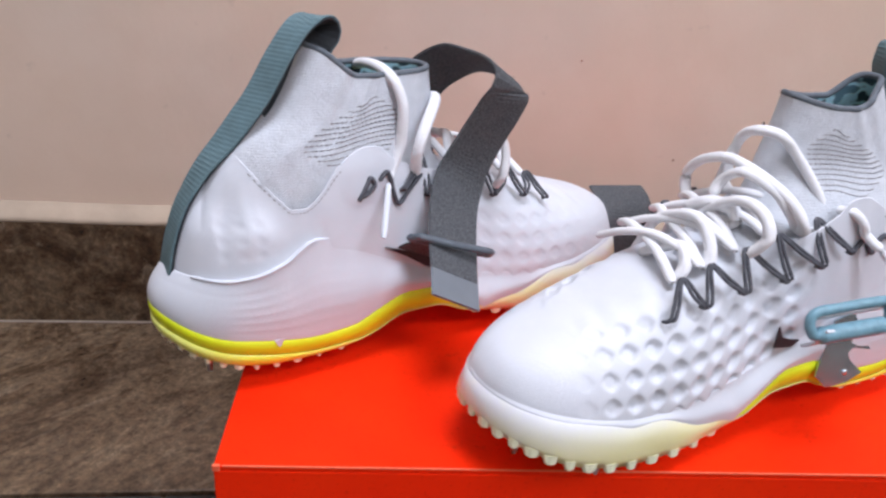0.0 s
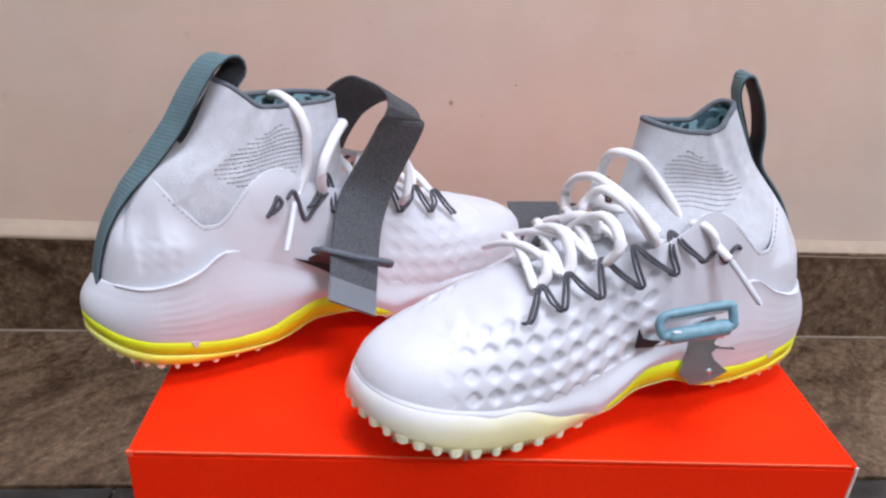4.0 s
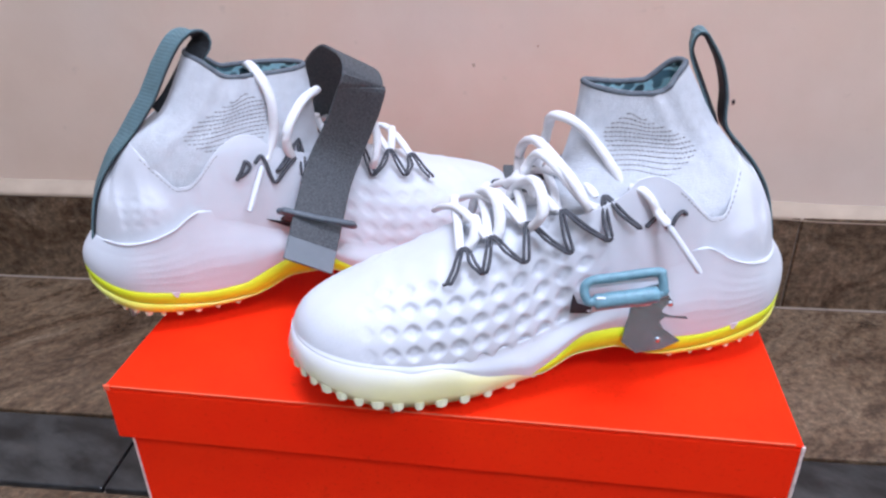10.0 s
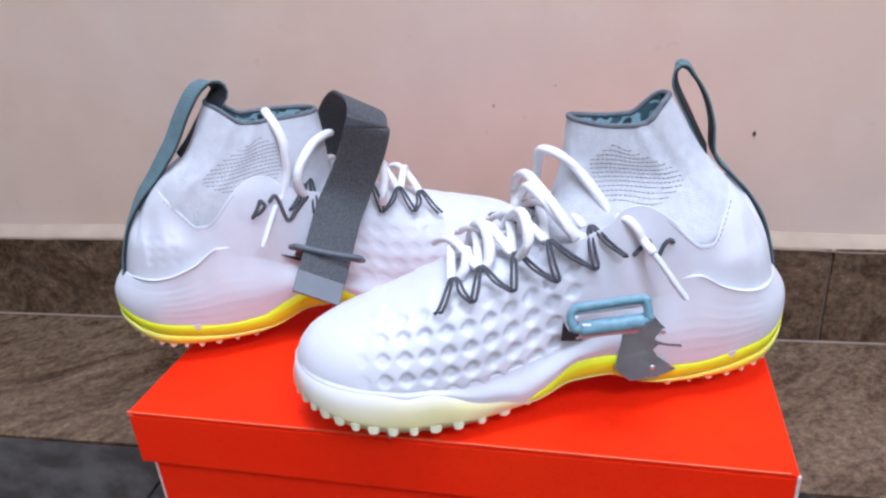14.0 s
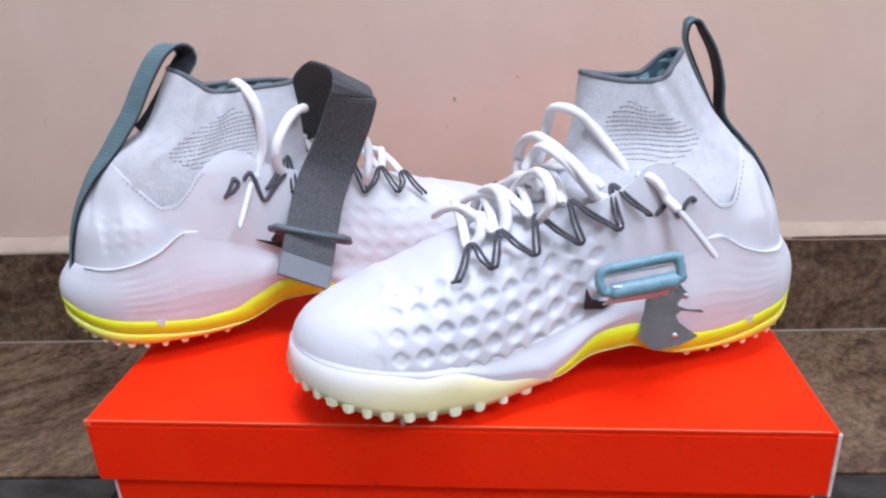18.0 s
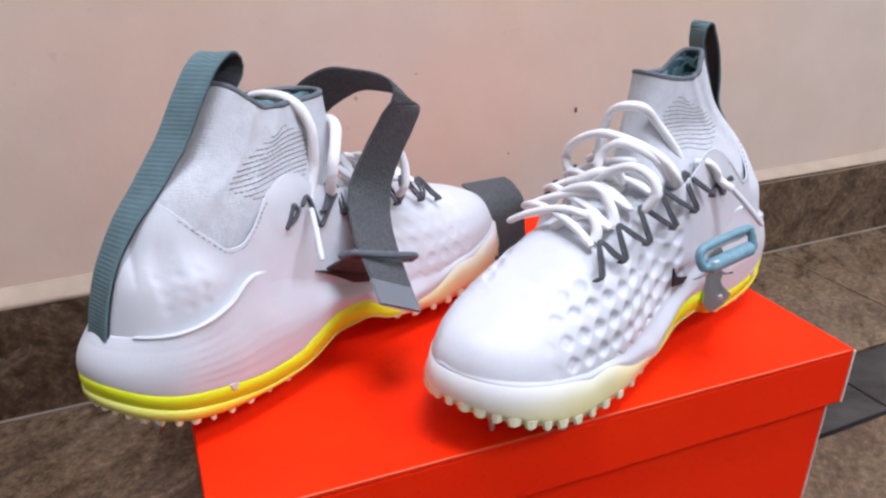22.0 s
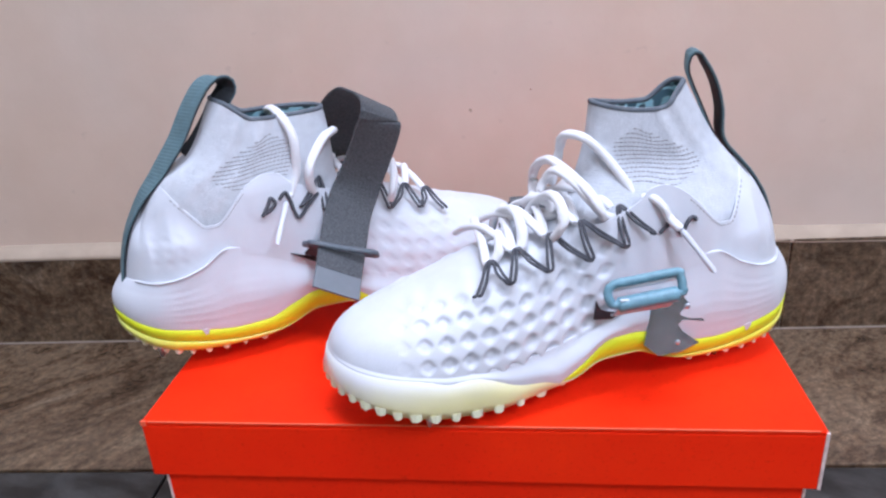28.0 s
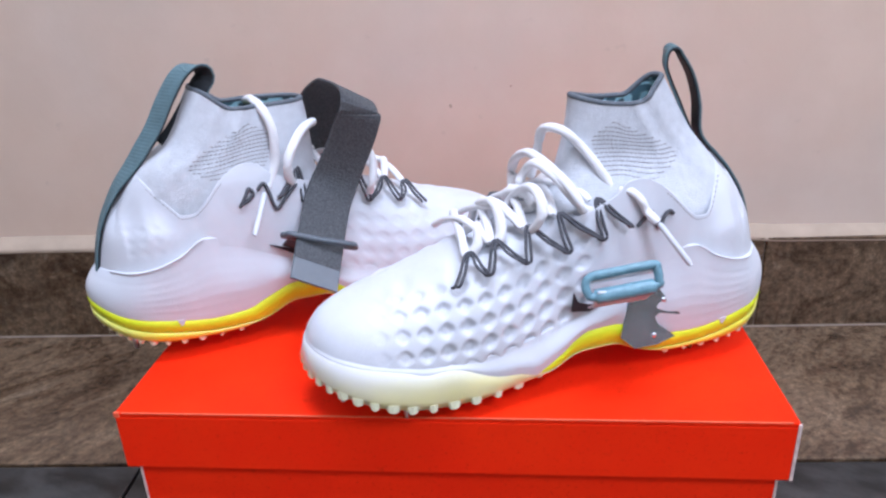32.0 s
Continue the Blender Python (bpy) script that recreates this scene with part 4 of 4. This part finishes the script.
side_mark(front_shoe, [(0.1474, 0.0481), (0.1454, 0.0582), (0.1429, 0.0528), (0.1375, 0.0508), (0.1310, 0.0492), (0.1366, 0.0466)], 0.98)
side_mark(back_shoe, [(0.1122, 0.0639), (0.1264, 0.0588), (0.1376, 0.0540), (0.1542, 0.0480), (0.1492, 0.0442), (0.1374, 0.0480), (0.1264, 0.0555)], 1.0)


def build_front_extras(shoe):
    # long loose lace: bow loops, tail and tips
    loops = [
        [(0.1255, 0.0250, 0.1050), (0.1267, 0.0235, 0.1085), (0.1327, 0.0190, 0.1192), (0.1412, 0.0125, 0.1314), (0.1505, 0.0095, 0.1400), (0.1560, 0.0020, 0.1410), (0.1565, -0.0060, 0.1370), (0.1560, -0.0100, 0.1300), (0.1580, -0.0105, 0.1200), (0.1620, -0.0090, 0.1090)],
        [(0.1700, -0.0190, 0.0930), (0.1670, -0.0230, 0.0980), (0.1650, -0.0285, 0.1045), (0.1650, -0.0276, 0.1120), (0.1650, -0.0195, 0.1200), (0.1640, -0.0076, 0.1250), (0.1630, 0.0040, 0.1250), (0.1610, 0.0179, 0.1220), (0.1570, 0.0290, 0.1160), (0.1530, 0.0350, 0.1080), (0.1500, 0.0350, 0.1010)],
        [(0.1720, -0.0030, 0.1080), (0.1680, -0.0020, 0.1162), (0.1660, 0.0075, 0.1230), (0.1610, 0.0220, 0.1190), (0.1560, 0.0290, 0.1110), (0.1470, 0.0300, 0.1010), (0.1370, 0.0310, 0.0985), (0.1320, 0.0320, 0.0990)],
        [(0.1800, -0.0020, 0.0960), (0.1770, 0.0000, 0.1020), (0.1750, 0.0080, 0.1090), (0.1740, 0.0200, 0.1140), (0.1740, 0.0310, 0.1120), (0.1750, 0.0370, 0.1050), (0.1770, 0.0350, 0.0980), (0.1800, 0.0300, 0.0920)],
        [(0.2000, -0.0185, 0.0700), (0.1970, -0.0165, 0.0820), (0.1950, -0.0120, 0.0940), (0.1940, 0.0000, 0.1020), (0.1930, 0.0120, 0.1050), (0.1920, 0.0190, 0.0990), (0.1930, 0.0240, 0.0920), (0.1960, 0.0260, 0.0860)],
        [(0.1860, -0.0120, 0.0850), (0.1880, -0.0060, 0.0960), (0.1900, 0.0060, 0.1030), (0.1860, 0.0150, 0.1000), (0.1800, 0.0180, 0.0930), (0.1780, 0.0220, 0.0880)],
        [(0.2080, -0.0030, 0.0820), (0.2070, 0.0060, 0.0890), (0.2040, 0.0160, 0.0940), (0.2060, 0.0230, 0.0880), (0.2100, 0.0240, 0.0820)],
    ]
    for pts in loops:
        tube("lace_loop", pts, 0.0031, lace_mat, shoe, 70, 10, 0.8)
    tube("lace_knot", [(0.178, -0.010, 0.100), (0.176, 0.000, 0.106), (0.172, 0.010, 0.107), (0.170, 0.012, 0.100), (0.175, 0.002, 0.097)], 0.0036, lace_mat, shoe, 40, 10, 0.9)
    tube("lace_tail", [(0.1260, 0.0310, 0.1090), (0.1220, 0.0370, 0.1095), (0.1180, 0.0410, 0.1050), (0.1154, 0.0425, 0.0994), (0.1125, 0.0500, 0.0948)], 0.0026, lace_mat, shoe, 40, 10, 0.85)
    tube("aglet", [(0.1125, 0.0500, 0.0948), (0.1080, 0.0565, 0.0870), (0.1007, 0.0660, 0.0743)], 0.0017, shell_mat, shoe, 20, 10, 1.0, "clear plastic lace tip")
    # open buckle
    a, c = Vector((0.1590, 0.0570, 0.0735)), Vector((0.1235, 0.0675, 0.0798))
    long, short = c - a, Vector((-0.0005, 0.0040, -0.0105))
    corner = 0.12
    loop = []
    for s, t in ((corner, 0), (1 - corner * 0.6, 0), (1, 0.25), (1, 0.75), (1 - corner * 0.6, 1), (corner, 1), (0, 0.75), (0, 0.25), (corner, 0), (0.4, 0)):
        loop.append(tuple(a + long * s + short * t))
    buckle = tube("buckle", loop, 0.0024, buckle_mat, shoe, 120, 10, 1.0, "blue grey rectangular plastic buckle")
    tube("roller", [tuple(a + long * s + short) for s in (0.08, 0.4, 0.7, 0.95)], 0.0041, buckle_mat, buckle, 30, 14)
    tube("bar", [tuple(a + long * s + short * 0.35 + Vector((0, -0.002, 0))) for s in (0.05, 0.5, 0.97)], 0.0012, steel_mat, buckle, 20, 8)
    ribbon("tab", [tuple(a + long * 0.5 + short + Vector((0, 0.001, 0.001))), tuple(a + long * 0.5 + short * 1.5 + Vector((0, -0.006, -0.002))), tuple(a + long * 0.5 + short * 1.8 + Vector((0, -0.014, -0.004)))],
           [tuple(long)] * 3, 0.030, 0.0012, shell_mat, shoe, 12, "white fabric buckle tab")
    # steel tag hung from the buckle
    shape = [(0.1249, 0.0575), (0.1119, 0.0595), (0.0955, 0.0385), (0.0934, 0.0362), (0.1074, 0.0396), (0.1105, 0.0373), (0.1083, 0.0331), (0.0979, 0.0244), (0.1096, 0.0214), (0.1243, 0.0217), (0.1327, 0.0293)]
    bm = bmesh.new()
    def tag_y(w):
        return 0.0475 + 0.10 * (0.06 - w) + 2.0 * (0.06 - w) ** 2
    rear = [bm.verts.new((u, 0.0470, w)) for u, w in shape]
    face = bm.faces.new(rear)
    out = bmesh.ops.extrude_face_region(bm, geom=[face])
    bmesh.ops.translate(bm, verts=[g for g in out["geom"] if isinstance(g, bmesh.types.BMVert)], vec=(0, 0.0009, 0))
    for w in (0.027, 0.032, 0.037, 0.042, 0.048, 0.054):
        bmesh.ops.bisect_plane(bm, geom=bm.verts[:] + bm.edges[:] + bm.faces[:], plane_co=(0, 0, w), plane_no=(0, 0, 1))
    for v in bm.verts:
        v.co.y += tag_y(v.co.z) - 0.0470
    tag = part("metal_tag", bm, tag_mat, shoe, "polished steel tag with a hooked notch")
    for ru, rw in ((0.1045, 0.0470), (0.1115, 0.0272)):
        bm = bmesh.new()
        bmesh.ops.create_cone(bm, cap_ends=True, segments=16, radius1=0.0017, radius2=0.0013, depth=0.0012)
        bmesh.ops.rotate(bm, verts=bm.verts[:], matrix=Matrix.Rotation(radians(-90), 3, "X"))
        bmesh.ops.translate(bm, verts=bm.verts[:], vec=(ru, tag_y(rw) + 0.0012, rw))
        part("rivet", bm, steel_mat, tag, "", True)
    # open strap lying behind the shoe
    line = [(0.114, -0.020, 0.046), (0.113, -0.044, 0.050), (0.114, -0.062, 0.040), (0.118, -0.076, 0.019), (0.124, -0.088, 0.006), (0.129, -0.097, 0.013), (0.131, -0.099, 0.031), (0.130, -0.103, 0.046), (0.126, -0.116, 0.0535), (0.121, -0.1325, 0.0560)]
    ribbon("strap", line, [(1, 0, -0.05)] * len(line), 0.038, 0.0022, strap_mat, shoe, 80, "open grey hook and loop strap")


def build_back_extras(shoe):
    one = [(0.145, -0.034, 0.100), (0.150, -0.030, 0.122), (0.156, -0.018, 0.142), (0.163, 0.000, 0.1555), (0.1670, 0.0187, 0.1580), (0.1668, 0.0400, 0.1580), (0.1645, 0.0540, 0.1540), (0.1625, 0.0470, 0.1380), (0.1580, 0.0400, 0.1200), (0.1500, 0.0375, 0.1025), (0.1400, 0.0450, 0.0895), (0.1310, 0.0580, 0.0775), (0.1225, 0.0778, 0.0662)]
    two = [(0.172, -0.036, 0.086), (0.178, -0.030, 0.108), (0.184, -0.016, 0.128), (0.190, 0.004, 0.1405), (0.1945, 0.0200, 0.1420), (0.1970, 0.0340, 0.1400), (0.1956, 0.0438, 0.1333), (0.1915, 0.0435, 0.1230), (0.1860, 0.0400, 0.1110), (0.1780, 0.0395, 0.0960), (0.1700, 0.0450, 0.0825), (0.1615, 0.0600, 0.0660), (0.1511, 0.0798, 0.0520)]
    centre = [tuple((np.array(p) + np.array(q)) / 2) for p, q in zip(one, two)]
    across = [tuple(np.array(q) - np.array(p)) for p, q in zip(one, two)]
    strap = ribbon("strap", centre, across, 0.0305, 0.0020, strap_mat, shoe, 110, "wide dark grey hook and loop strap")
    ribbon("strap_end", [centre[-1], tuple(1.6 * np.array(centre[-1]) - 0.6 * np.array(centre[-2]))], [across[-1], across[-1]], 0.0305, 0.0017, strap_end_mat, strap, 6, "smooth grey strap end")
    # buckle ring round the strap
    a, c = np.array([0.1245, 0.0640, 0.0765]), np.array([0.1615, 0.0720, 0.0650])
    down = np.array([0.000, -0.0060, -0.0040])
    buckle = tube("buckle", [a, a + (c - a) * 0.5 + np.array([0, 0.0015, 0]), c, c + down * 0.5 + (c - a) * 0.03, c + down, a + down, a + down * 0.5 - (c - a) * 0.03, a, a + (c - a) * 0.1], 0.0019, dark_buckle_mat, shoe, 90, 10, 1.0, "dark grey plastic buckle")
    ribbon("tab", [tuple(a * 0.6 + c * 0.4 + down), tuple(a * 0.6 + c * 0.4 + down * 2.5 + np.array([-0.003, -0.004, -0.003])), tuple(a * 0.6 + c * 0.4 + down * 4 + np.array([-0.004, -0.004, -0.004]))], [tuple(c - a)] * 3, 0.028, 0.0012, strap_mat, shoe, 12, "dark grey webbing buckle tab")
    tube("lace_loop", [(0.119, -0.014, 0.138), (0.1193, -0.009, 0.1445), (0.1198, 0.004, 0.1490), (0.1210, 0.020, 0.1500), (0.1240, 0.028, 0.1460), (0.1268, 0.032, 0.1380), (0.1276, 0.0335, 0.1300), (0.1265, 0.0335, 0.1140), (0.1215, 0.0350, 0.1020), (0.1185, 0.0375, 0.0985)], 0.0031, lace_mat, shoe, 80, 10, 0.85)
    tube("aglet", [(0.1167, 0.0420, 0.0975), (0.1110, 0.0520, 0.0890), (0.1044, 0.0630, 0.0788)], 0.0017, shell_mat, shoe, 20, 10, 1.0, "clear plastic lace tip")
    tube("lace_loop", [(0.1600, 0.000, 0.1280), (0.1566, 0.014, 0.1314), (0.1480, 0.028, 0.1315), (0.1417, 0.0350, 0.1275), (0.1343, 0.0410, 0.1180), (0.1329, 0.0400, 0.1067), (0.1370, 0.0330, 0.0950), (0.1400, 0.0280, 0.0900)], 0.0031, lace_mat, shoe, 60, 10, 0.85)
    tube("lace_loop", [(0.1860, 0.010, 0.0980), (0.1885, 0.022, 0.1090), (0.1890, 0.034, 0.1110), (0.1885, 0.0400, 0.1038), (0.1858, 0.0430, 0.0930), (0.1850, 0.0380, 0.0850)], 0.0026, lace_mat, shoe, 50, 10, 0.85)


for shoe, build, local in ((front_shoe, build_front_extras, front_local), (back_shoe, build_back_extras, back_local)):
    before = set(shoe.children)
    build(shoe)
    for ob in set(shoe.children) - before:
        ob.matrix_local = local @ Matrix.Translation((0, 0.006 if shoe is back_shoe else 0.002, 0))


# ---- marks on the wall ----
def wall_mark(x, z, w, h, seed, mat, label):
    rng = random.Random(seed)
    bm = bmesh.new()
    ring = [bm.verts.new((x + w * math.cos(a) * rng.uniform(0.5, 1), 0.0112, z + h * math.sin(a) * rng.uniform(0.5, 1))) for a in np.linspace(0, 2 * math.pi, 12, endpoint=False)]
    face = bm.faces.new(ring)
    out = bmesh.ops.extrude_face_region(bm, geom=[face])
    bmesh.ops.translate(bm, verts=[g for g in out["geom"] if isinstance(g, bmesh.types.BMVert)], vec=(0, 0.0012, 0))
    ob = part("wall_chip", bm, mat, None)
    tagged(set_in_room(ob), label, "mark")


wall_mark(0.4000, 0.2010, 0.0017, 0.0031, 3, black_mat, "small dark chip in the cream plaster wall")
wall_mark(0.1720, 0.2310, 0.0024, 0.0026, 8, lip_mat, "faint pale dent in the cream plaster wall")
wall_mark(0.2280, 0.2480, 0.0012, 0.0010, 11, chip_mat, "tiny reddish speck on the cream plaster wall")
wall_mark(0.3250, 0.1650, 0.0016, 0.0012, 14, chip_mat, "tiny reddish speck on the cream plaster wall")
